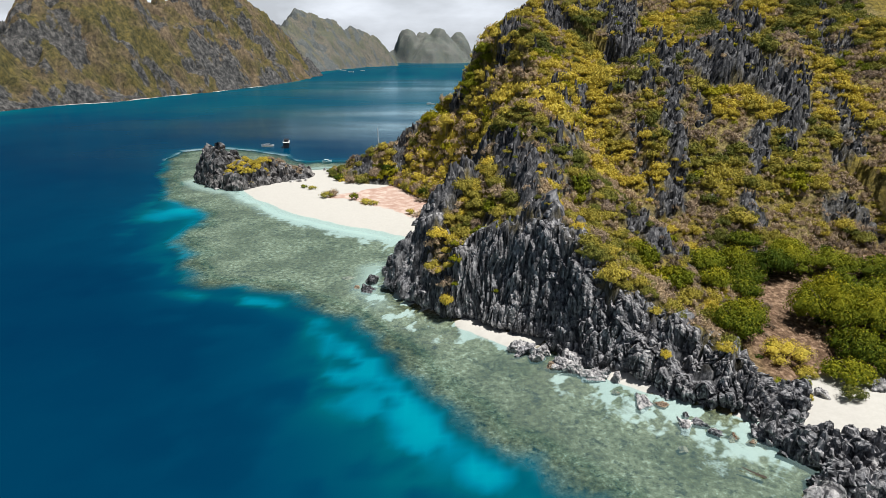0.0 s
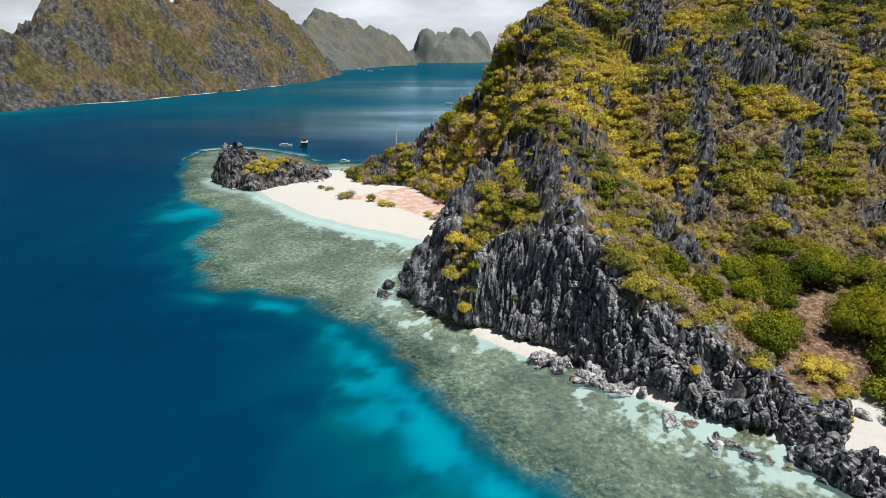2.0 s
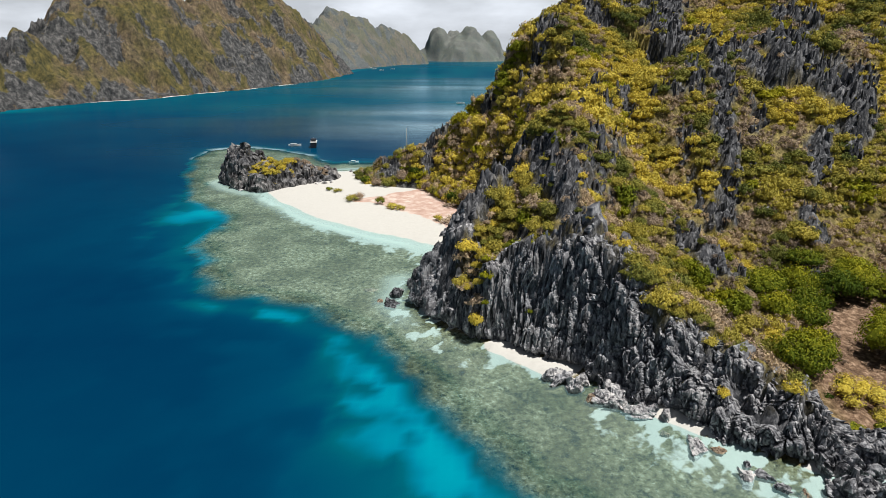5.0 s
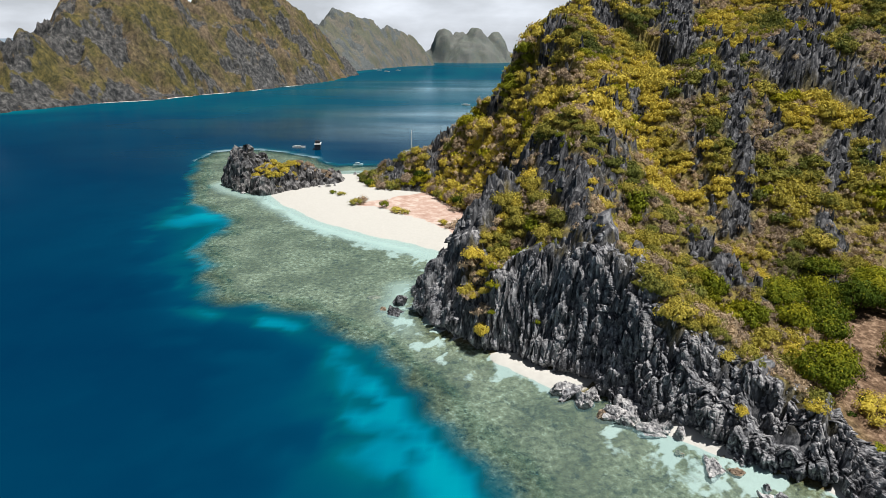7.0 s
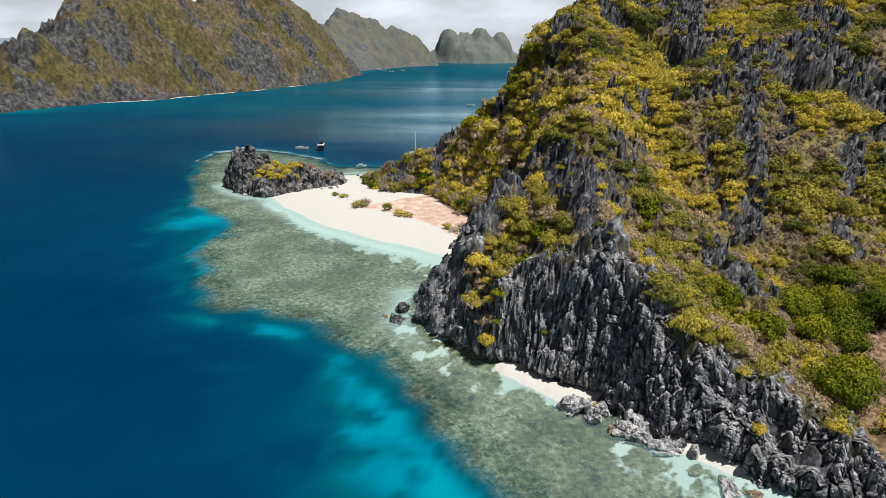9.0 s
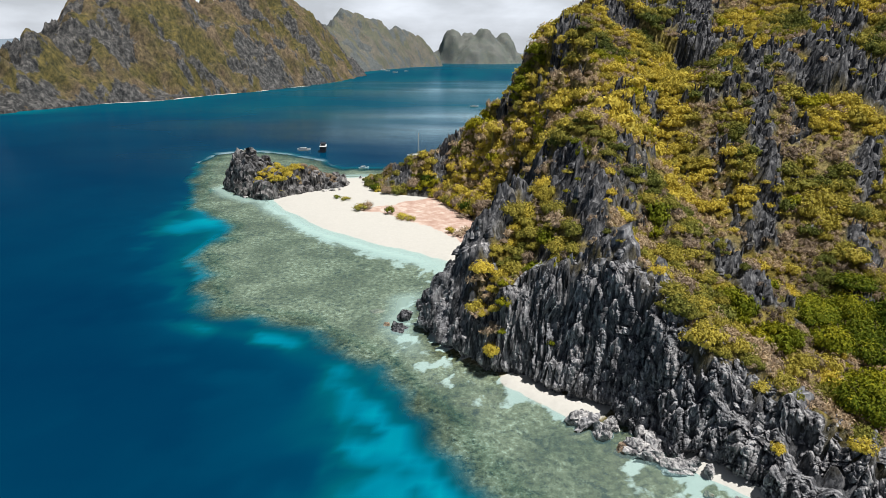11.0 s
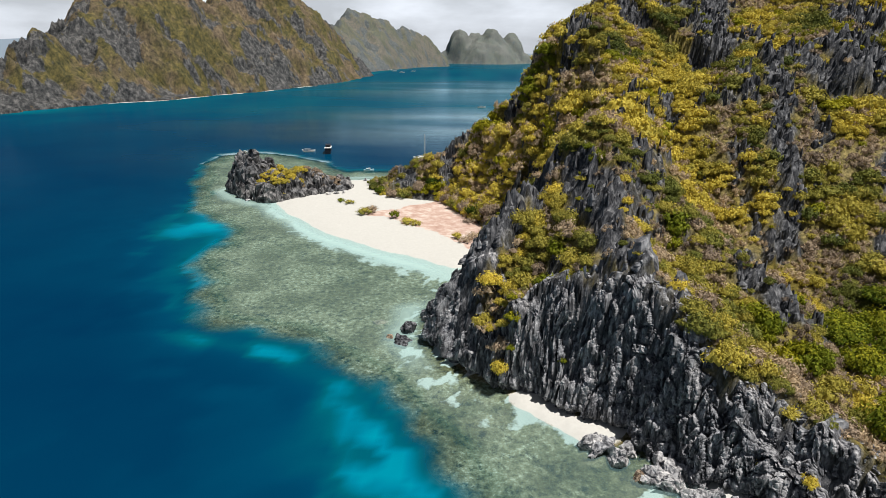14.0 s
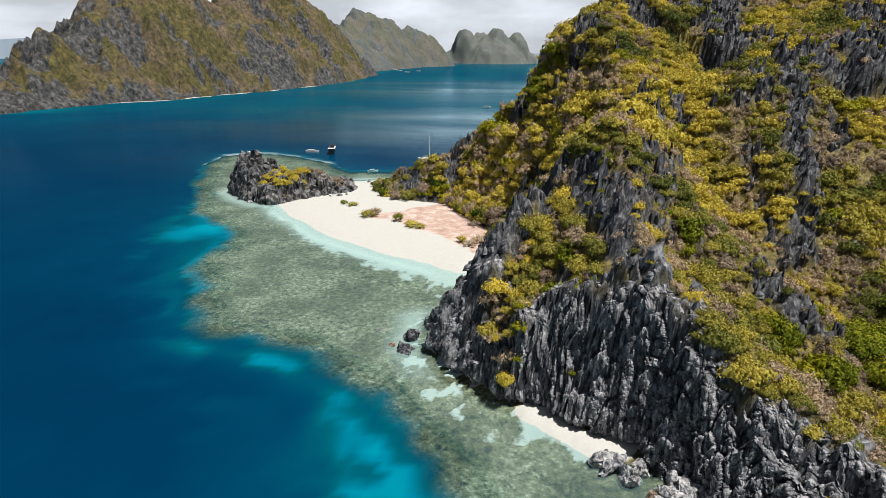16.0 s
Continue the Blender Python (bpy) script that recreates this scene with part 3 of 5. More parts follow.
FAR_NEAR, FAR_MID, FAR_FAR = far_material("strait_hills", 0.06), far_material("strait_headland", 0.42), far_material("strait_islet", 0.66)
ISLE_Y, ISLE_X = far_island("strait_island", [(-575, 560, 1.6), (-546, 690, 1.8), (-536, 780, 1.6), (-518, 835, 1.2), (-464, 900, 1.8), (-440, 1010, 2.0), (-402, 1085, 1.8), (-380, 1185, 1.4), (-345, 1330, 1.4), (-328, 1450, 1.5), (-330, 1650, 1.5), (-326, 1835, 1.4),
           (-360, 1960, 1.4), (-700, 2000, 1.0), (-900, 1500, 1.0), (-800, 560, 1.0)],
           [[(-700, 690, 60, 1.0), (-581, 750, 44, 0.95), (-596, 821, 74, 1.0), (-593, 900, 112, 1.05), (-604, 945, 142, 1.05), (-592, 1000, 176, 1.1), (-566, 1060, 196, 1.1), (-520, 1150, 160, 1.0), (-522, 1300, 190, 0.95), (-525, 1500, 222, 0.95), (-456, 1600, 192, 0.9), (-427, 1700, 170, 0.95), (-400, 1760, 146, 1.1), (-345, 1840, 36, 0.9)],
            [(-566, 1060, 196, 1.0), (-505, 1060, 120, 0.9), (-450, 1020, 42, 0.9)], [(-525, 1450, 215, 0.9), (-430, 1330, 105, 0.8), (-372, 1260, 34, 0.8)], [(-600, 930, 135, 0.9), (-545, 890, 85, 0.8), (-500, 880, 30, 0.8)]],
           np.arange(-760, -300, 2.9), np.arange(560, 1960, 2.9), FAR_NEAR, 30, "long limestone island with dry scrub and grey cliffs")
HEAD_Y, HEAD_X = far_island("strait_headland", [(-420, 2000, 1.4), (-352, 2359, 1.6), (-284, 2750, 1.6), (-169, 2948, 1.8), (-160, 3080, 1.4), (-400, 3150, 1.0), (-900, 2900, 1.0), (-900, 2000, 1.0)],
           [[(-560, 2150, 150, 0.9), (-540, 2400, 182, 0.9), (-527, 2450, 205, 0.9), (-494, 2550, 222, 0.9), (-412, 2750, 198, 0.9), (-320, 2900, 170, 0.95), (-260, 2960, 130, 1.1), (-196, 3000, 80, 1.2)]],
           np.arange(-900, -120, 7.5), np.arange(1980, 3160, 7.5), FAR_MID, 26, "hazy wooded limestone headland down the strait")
ix_, iy_, iq = sheet(np.arange(-420, 520, 9.0), np.arange(3450, 4150, 9.0))
i_h = np.full(ix_.shape, -8.0)
for cx, cy, top, reach in ((-135, 3690, 192, 95), (-45, 3740, 176, 90), (52, 3720, 196, 105), (165, 3800, 172, 92), (8, 3765, 158, 225), (-180, 3720, 80, 110), (215, 3830, 70, 100)):
    q_ = np.hypot(ix_ - cx + 12 * fbm(ix_, iy_, 60, 3, 460), (iy_ - cy) * 0.8 + 12 * fbm(ix_, iy_, 60, 3, 465)) / reach
    i_h = np.maximum(i_h, top * (1 - np.clip(q_, 0, 3) ** 2.4))
i_h = np.where(i_h > 0, i_h + 10 * fbm(ix_, iy_, 45, 4, 470), i_h)
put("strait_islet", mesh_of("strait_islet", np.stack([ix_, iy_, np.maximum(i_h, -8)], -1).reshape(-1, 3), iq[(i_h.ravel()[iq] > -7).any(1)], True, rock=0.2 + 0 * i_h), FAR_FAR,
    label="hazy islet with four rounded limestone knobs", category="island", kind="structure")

SURF = plain_material("far_sand", (0.8, 0.78, 0.72), 0.9, 0, 0.08, 0.3)
for y0, y1 in ((830, 910), (914, 992), (1000, 1078), (1110, 1165), (1230, 1290)):
    t_y = np.arange(y0, y1, 4.0)
    t_x = np.interp(t_y, ISLE_Y, ISLE_X)
    t_w = 4.0 * np.sin(np.linspace(0.15, math.pi - 0.15, len(t_y)))
    t_v = np.concatenate([np.c_[t_x - 5, t_y, 0 * t_y + 0.7], np.c_[t_x + t_w, t_y, 0 * t_y + 0.08]])
    t_i = np.arange(len(t_y) - 1)
    put("far_beach", mesh_of("far_beach", t_v, np.stack([t_i, t_i + len(t_y), t_i + len(t_y) + 1, t_i + 1], 1), True), SURF, label="thin white beach below grey cliffs", category="beach", kind="structure")


# ---- setting: ground, water, hill ----
gx, gy, gq = sheet(np.r_[np.arange(-240, -30, 2.0), np.arange(-30, 110, 0.9), np.arange(110, 190, 2.0)], np.r_[np.arange(30, 70, 2.0), np.arange(70, 200, 0.9), np.arange(200, 500, 2.0)])
gz, g_sand, g_litter, _, _ = ground_height(gx, gy)
put("ground", mesh_of("ground", np.stack([gx, gy, gz], -1).reshape(-1, 3), gq, True, sand=g_sand, litter=g_litter), GROUND,
    label="white coral sand running down into pale shallow reef flat", category="ground", kind="structure")


def spread(lo, hi, fine, lo_end, hi_end):
    """Fine steps in the middle, growing ones to the ends."""
    mid = list(np.arange(lo, hi, fine))
    a, s = [lo], fine
    while a[-1] > lo_end:
        s *= 1.22
        a.append(a[-1] - s)
    b, s = [mid[-1]], fine
    while b[-1] < hi_end:
        s *= 1.22
        b.append(b[-1] + s)
    return np.array(a[:0:-1] + mid + b[1:])


wx_, wy_, wq = sheet(spread(-260, 180, 2.2, -4700, 4700), spread(20, 520, 2.2, -4700, 4700))
_, _, _, w_out_d, w_shore = ground_height(wx_, wy_)
w_far = wx_ - np.interp(wy_, ISLE_Y, np.nan_to_num(ISLE_X, nan=-3000), left=-3000, right=-3000)
w_far = np.minimum(np.abs(w_far), np.abs(wx_ - np.interp(wy_, HEAD_Y, np.nan_to_num(HEAD_X, nan=-3000), left=-3000, right=-3000)))
w_d = np.clip(w_out_d, 0, None)
w_edge = 2 * step(340, 420, wy_)
s_dist, s_val = line_distance(wx_ + 5 * fbm(wx_, wy_, 20, 3, 305), wy_ + 5 * fbm(wx_, wy_, 20, 3, 306), SHOAL)
shoal = s_val[..., 0] * (0.9 * np.exp(-(s_dist / (0.78 * s_val[..., 1])) ** 2) + 0.5 * np.exp(-s_dist / 29)) * (0.3 + 0.8 * step(-0.45, 0.5, fbm(wx_, wy_, 13, 4, 300)))
notch = np.exp(-(np.hypot(wx_ + 124, (wy_ - 282) * 0.8) / 24) ** 2) + 0.4 * np.exp(-(np.hypot(wx_ + 118, wy_ - 245) / 12) ** 2)
back = 0.22 * step(380, 430, wy_) * np.exp(-w_d / 25)
# The last term makes the sea beyond 380 m tealer, whatever its depth.
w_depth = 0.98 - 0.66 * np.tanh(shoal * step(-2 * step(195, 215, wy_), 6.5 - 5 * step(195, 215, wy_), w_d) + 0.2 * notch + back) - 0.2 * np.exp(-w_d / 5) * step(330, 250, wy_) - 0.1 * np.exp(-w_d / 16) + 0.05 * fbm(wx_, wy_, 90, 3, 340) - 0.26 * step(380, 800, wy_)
w_depth = np.where(w_out_d < 0, 0.1 + (0.5 - 0.22 * step(195, 215, wy_) * step(330, 300, wy_)) * step(-14 - 1.4 * w_edge, -1.2 * w_edge, w_out_d) + 0.2 * step(-1.6 * w_edge - 0.01, 0, w_out_d) * (w_edge > 4), np.clip(w_depth, 0.24, 1))
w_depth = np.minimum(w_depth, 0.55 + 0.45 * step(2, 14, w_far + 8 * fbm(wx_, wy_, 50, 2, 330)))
w_murk = step(-6 - w_edge, 2.5 - w_edge, w_out_d + 2 * fbm(wx_, wy_, 10, 3, 320)) * 0.86 + 0.14 * step(0, 8, -w_shore)
w_murk = np.clip(w_murk, 0, 1)
# Gloss is raised in placed patches to stand for bright reflected cloud.
w_cloud_sheen = 2.2 * np.exp(-(((wx_ - 30) / 230) ** 2 + ((wy_ - 640) / 200) ** 2)) + 1.0 * np.exp(-(((wx_ + 60) / 260) ** 2 + ((wy_ - 1250) / 220) ** 2)) + 0.35 * step(2000, 3500, wy_)
aqua = np.exp(-(np.clip(-w_shore - 5, 0, None) / 7) ** 2) * step(-0.5, 6, -w_shore)
floor_patch = np.exp(-((np.clip(-w_shore, 0, None) - 9) / 9) ** 2) * step(0, 3, -w_shore) * 0.85 * step(-0.15, 0.45, fbm((wx_ + wy_) * 0.45, (wy_ - wx_) * 0.9, 7, 4, 360))
aqua = aqua + (floor_patch - aqua) * step(-22, 0, wx_)
w_murk = np.maximum(w_murk, (0.45 - 0.31 * step(-22, 0, wx_)) * aqua)
w_depth = np.where((aqua > 0.05) & (w_out_d < -8), w_depth * (1 - aqua), w_depth)
put("water", mesh_of("water", np.stack([wx_, wy_, 0 * wx_], -1).reshape(-1, 3), wq, True, depth=w_depth, murk=w_murk, cloud_sheen=w_cloud_sheen), WATER,
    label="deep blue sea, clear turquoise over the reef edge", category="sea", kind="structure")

hx, hy, hq = sheet(np.r_[np.arange(-72, -26, 1.1), np.arange(-26, 86, 0.55), np.arange(86, 260, 1.1)], np.r_[np.arange(92, 200, 0.55), np.arange(200, 430, 1.1)])
hz, h_rock, h_in = hill_height(hx, hy)
# Under the sea cliff's skin the hillside keeps back.
h_foot = line_distance(hx, hy, [p[:2] for p in HILL[:15]])[0]
hz = np.where(h_foot < 9, np.minimum(hz, 4.0 * (h_in - 3.2)), hz)
keep = (hz.ravel()[hq] > -1.4).any(1)
put("hillside", mesh_of("hillside", np.stack([hx, hy, hz], -1).reshape(-1, 3), hq[keep], True, rock=h_rock, leafy=step(72, 82, hx) * step(13, 9, hz) * step(205, 185, hy)), SLOPE,
    label="steep limestone hillside with dry grass between bare crags", category="hillside", kind="structure")

# The sheer sea cliff: a skin over the hill's lower face, cut by flutes and crevices.
foot = np.array([p[:2] for p in HILL[:16]], float)
foot_s = np.r_[0, np.cumsum(np.hypot(*np.diff(foot, axis=0).T))]
c_s = np.arange(0, foot_s[-1], 0.2)
c_xy = np.stack([np.interp(c_s, foot_s, foot[:, 0]), np.interp(c_s, foot_s, foot[:, 1])], 1)
wide_k = np.ones(53) / 53
c_xy = np.stack([np.convolve(np.pad(c_xy[:, k], 26, "edge"), wide_k, "valid") for k in (0, 1)], 1)
c_way = np.gradient(c_xy, axis=0)
c_way = np.stack([np.convolve(np.pad(c_way[:, k], 26, "edge"), wide_k, "valid") for k in (0, 1)], 1)
c_in = np.stack([-c_way[:, 1], c_way[:, 0]], 1) / np.hypot(*c_way.T)[:, None]
c_d = np.linspace(-5, 15, 101)
c_px, c_py = c_xy[:, :1] + c_in[:, :1] * c_d, c_xy[:, 1:] + c_in[:, 1:] * c_d
c_h, c_rock, _ = hill_height(c_px, c_py)
c_h = np.maximum.accumulate(np.maximum(c_h, -1.6), axis=1)
c_n = 150
c_grid = np.zeros((len(c_s), c_n, 3))
for i_ in range(len(c_s)):
    run = np.r_[0, np.cumsum(np.hypot(np.diff(c_d), np.diff(c_h[i_])))]
    start = np.interp(-1.3, c_h[i_], run)
    at = np.linspace(start, run[-1], c_n)
    dd = np.interp(at, run, c_d)
    c_grid[i_] = np.c_[c_xy[i_] + c_in[i_] * dd[:, None], np.interp(at, run, c_h[i_])]
# Smooth the sheet a little, so that the relief alone shapes it.
for _ in range(8):
    c_grid[1:-1, 1:-1] = (c_grid[:-2, 1:-1] + c_grid[2:, 1:-1] + c_grid[1:-1, :-2] + c_grid[1:-1, 2:] + 2 * c_grid[1:-1, 1:-1]) / 6
c_x, c_y, c_z = c_grid[..., 0], c_grid[..., 1], c_grid[..., 2]
blocky = step(22, 42, c_x + 5 * fbm(c_x, c_y, 12, 2, 158))
c_u = np.repeat(c_s[:, None], c_n, 1)
bend = c_u + 1.1 * fbm(c_u, c_z * 0.35, 5, 3, 161)
# Tall fluted columns, each with its own stand-out, cut by narrow clefts.
flutes = 0
for wide, long, out, groove in ((4.6, 30, 1.6, 1.2), (1.7, 13, 0.9, 1.2), (0.75, 6, 0.4, 0.5)):
    r_, gap_, ox_, oz_ = cellular(bend / wide, 0 * bend + 0.5, c_z / long + 0.37 * np.floor(bend / wide), 162 + int(wide * 10))
    flutes = flutes + out * (r_ - 0.5) + 0.22 * out * ox_ - groove * (1 - step(0.0, 0.3, gap_))
# Broken, leaning blocks.
blocks = 0
for wide, out, groove in ((4.2, 2.1, 0.9), (1.9, 1.2, 0.8), (0.85, 0.55, 0.4)):
    r_, gap_, ox_, oz_ = cellular(c_x / wide, c_y / wide, (c_z + 0.3 * c_x) / (2.7 * wide), 172 + int(wide * 10))
    blocks = blocks + out * (r_ - 0.5) + 0.9 * out * (r_ * 2 - 1) * ox_ + 0.3 * out * oz_ - groove * (1 - step(0.0, 0.16, gap_))
rough_ = weathered(c_x, c_y, c_z, 0.22, 0.13, 160)
relief = 0.9 + (flutes + 0.3 * blocks) * (1 - blocky) + (blocks + 0.15 * flutes) * blocky + rough_
# The sea has cut a notch along the waterline.
relief = relief - (1 - step(0.9, 2.4 + 0.8 * fbm(c_u, 0 * c_u, 6, 2, 163), c_z)) * (2.2 - 0.9 * blocky) * step(4, 9, c_u)
rim = step(1.0, 0.85, np.linspace(0, 1, c_n))[None] * (step(0, 5, c_s) * step(c_s[-1], c_s[-1] - 4, c_s))[:, None]
push = (relief - 0.7) * rim - 1.2 * (1 - rim)
c_grid = c_grid + push[..., None] * np.concatenate([-0.93 * np.repeat(c_in[:, None], c_n, 1), np.full((len(c_s), c_n, 1), 0.36)], -1)
c_i = (np.arange(len(c_s) - 1)[:, None] * c_n + np.arange(c_n - 1)).ravel()
put("sea_cliff", mesh_of("sea_cliff", c_grid.reshape(-1, 3), np.stack([c_i, c_i + c_n, c_i + c_n + 1, c_i + 1], 1)), KARST,
    label="sheer dark grey limestone cliff fluted by rain", category="cliff", kind="structure")

# Backdrop ring that hides the sea's edge; its flat blue stands for haze.
ring = np.linspace(-math.pi, math.pi, 241)
r_top = 52 + 26 * fbm(np.cos(ring) * 900, np.sin(ring) * 900, 240, 4, 450) + 75 * np.exp(-((ring + 0.62) / 0.12) ** 2)
r_xy = np.stack([np.sin(ring), np.cos(ring)], 1) * 4650
r_v = np.concatenate([np.c_[r_xy, 0 * ring - 1], np.c_[r_xy * 1.01, r_top]])
r_i = np.arange(240)
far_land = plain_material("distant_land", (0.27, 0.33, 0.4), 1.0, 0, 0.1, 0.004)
put("distant_hills", mesh_of("distant_hills", r_v, np.stack([r_i, r_i + 1, r_i + 242, r_i + 241], 1), True), far_land, label="low hills on the horizon, coloured blue for haze", category="hills", kind="structure")


# ---- rock blades ----
def blade_shape(seed, sides, levels, tips, ragged, lean=0.2):
    """One limestone blade or column, one metre high and about one wide: corners and triangles."""
    r = np.random.default_rng(seed)
    ang = np.linspace(0, 2 * math.pi, sides, endpoint=False) + r.uniform(-0.3, 0.3, sides)
    flute = r.uniform(0.65, 1.3, sides)
    tip = r.uniform(*tips)
    off, cut = r.uniform(-lean, lean, 2), r.uniform(-0.2, 0.2, 2)
    pts, tris = [], []
    for k in range(levels):
        t = k / (levels - 1)
        rad = flute * r.uniform(1 - ragged, 1 + ragged, sides) * (1 - (1 - tip) * t ** 2.4)
        for a, q in zip(ang, rad):
            x, y = 0.5 * math.cos(a) * q, 0.38 * math.sin(a) * q
            z = 0.9 * t + (cut[0] * 2 * x + cut[1] * 2 * y + r.uniform(-0.06, 0.06)) * (k > 0) * t
            pts.append((x + off[0] * t, y + off[1] * t, z))
    pts.append((off[0] * 1.1 + r.uniform(-0.1, 0.1), off[1] * 1.1, 1.0 if tip < 0.6 else 0.9))
    for k in range(levels - 1):
        for i in range(sides):
            a, b = k * sides + i, k * sides + (i + 1) % sides
            tris += [(a, b, b + sides), (a, b + sides, a + sides)]
    top = (levels - 1) * sides
    tris += [(top + i, top + (i + 1) % sides, len(pts) - 1) for i in range(sides)]
    return np.array(pts), np.array(tris)


BLADES = [blade_shape(500 + k, 6, 5, (0.3, 0.85), 0.16, 0.12) for k in range(14)]
COLUMNS = [blade_shape(530 + k, 8, 7, (0.45, 0.9), 0.13, 0.12) for k in range(14)]


def strewn(shapes, places, sizes, turns, seed=0, extra=None):
    """Joins many turned and scaled copies of shapes into one set of corners and faces."""
    r = np.random.default_rng(seed)
    pick = r.integers(0, len(shapes), len(places))
    verts, faces, vals, base = [], [], [], 0
    for k, (v, f) in enumerate(shapes):
        idx = np.nonzero(pick == k)[0]
        if not len(idx):
            continue
        c, s = np.cos(turns[idx])[:, None], np.sin(turns[idx])[:, None]
        q = v[None] * sizes[idx][:, None, :]
        x, y = q[..., 0] * c - q[..., 1] * s, q[..., 0] * s + q[..., 1] * c
        verts.append((np.stack([x, y, q[..., 2]], -1) + places[idx][:, None, :]).reshape(-1, 3))
        faces.append((f[None] + (base + np.arange(len(idx)) * len(v))[:, None, None]).reshape(-1, f.shape[1]))
        if extra is not None:
            vals.append(np.repeat(extra[idx], len(v)))
        base += len(idx) * len(v)
    out = np.concatenate(verts), np.concatenate(faces)
    return out + (np.concatenate(vals),) if extra is not None else out


def jittered(x0, x1, y0, y1, gap, seed):
    r = np.random.default_rng(seed)
    x, y = np.meshgrid(np.arange(x0, x1, gap), np.arange(y0, y1, gap))
    x, y = x.ravel(), y.ravel()
    return x + r.uniform(-0.5, 0.5, len(x)) * gap, y + r.uniform(-0.5, 0.5, len(x)) * gap


# Columns and blocks make up the sea cliff, blades the crags.
bx, by = jittered(-70, 190, 95, 350, 1.0, 11)
bz, b_rock, b_in = hill_height(bx, by)
b_pick = (b_rock > 0.45) & (b_in > 0.1) & (rng.random(len(bx)) < np.where(b_in < 14, 0.2 * (b_in > 9), np.where(by < 215, 0.16, 0.3)))
bx, by, bz, b_in = bx[b_pick], by[b_pick], bz[b_pick], b_in[b_pick]
b_n = len(bx)
sea = b_in < 14
slab = sea & (rng.random(b_n) < 0.5)
b_high = (1.5 + 3.0 * rng.random(b_n) ** 1.5) * np.where(slab, 1.5, np.where(sea, 1.0, 1.5)) * (0.7 + 0.6 * soft_noise(bx / 6, by / 6, None, 77))
b_high = np.minimum(b_high, 1.0 + np.clip(bz, 0, None) * 0.8) * np.where(by < 215, 0.72, 1.0)
b_wide = (0.7 + 2.2 * rng.random(b_n) ** 2.2) * np.where(slab, 1.4, np.where(sea, 1.0, 0.85))
b_turn = rng.normal(0.5, 0.5, b_n)
b_base = np.stack([bx, by, bz - b_high * np.where(sea, 0.6, 0.5)], 1)
b_size = np.stack([b_wide * 1.25, b_wide, b_high], 1)
chosen = np.argsort(by + np.where(sea, 0, 25))[:300]
rest = np.ones(b_n, bool)
rest[chosen] = False
for key, mask, shapes, mat, label in (
        ("cliff_blades", rest & sea, BLADES, KARST, "sharp grey limestone blades along the cliff top"),
        ("crag_blades", rest & ~sea, BLADES, CRAG, "dark fluted limestone blades on the hill's crags")):
    b_v, b_f = strewn(shapes, b_base[mask], b_size[mask], b_turn[mask], 12)
    put(key, mesh_of(key, b_v, b_f), mat, label=label, category="rock", kind="stuff")
hill_ob = bpy.data.objects["hillside"]
SLAB_MESHES = {mat: [mesh_of("slab", v, f) for v, f in BLADES] for mat in (KARST, CRAG)}
for n_, i in enumerate(chosen):
    mat = KARST if sea[i] else CRAG
    ob = part("slab", SLAB_MESHES[mat][n_ % 14], mat, hill_ob)
    ob.matrix_basis = Matrix.Translation(b_base[i]) @ Matrix.Rotation(b_turn[i], 4, "Z") @ Matrix.Diagonal((*b_size[i], 1))


def limb_bm(points, r0, r1, sides=6):
    """A tapered limb through points."""
    bm, rings = bmesh.new(), []
    for k, p in enumerate(points):
        r = r0 + (r1 - r0) * k / (len(points) - 1)
        rings.append([bm.verts.new((p[0] + r * math.cos(a), p[1] + r * math.sin(a), p[2])) for a in np.linspace(0, 2 * math.pi, sides, endpoint=False)])
    for a, b in zip(rings, rings[1:]):
        for i in range(sides):
            bm.faces.new((a[i], a[(i + 1) % sides], b[(i + 1) % sides], b[i]))
    bm.faces.new(rings[-1])
    bm.faces.new(rings[0][::-1])
    return bm


# ---- foliage ----
# Corners and triangles of a small eight-sided core for each tuft.
CORE = (np.array([(1, 0, 0), (0, 1, 0), (-1, 0, 0), (0, -1, 0), (0, 0, 1), (0, 0, -1)], float), np.array([(0, 1, 4), (1, 2, 4), (2, 3, 4), (3, 0, 4), (1, 0, 5), (2, 1, 5), (3, 2, 5), (0, 3, 5)]))


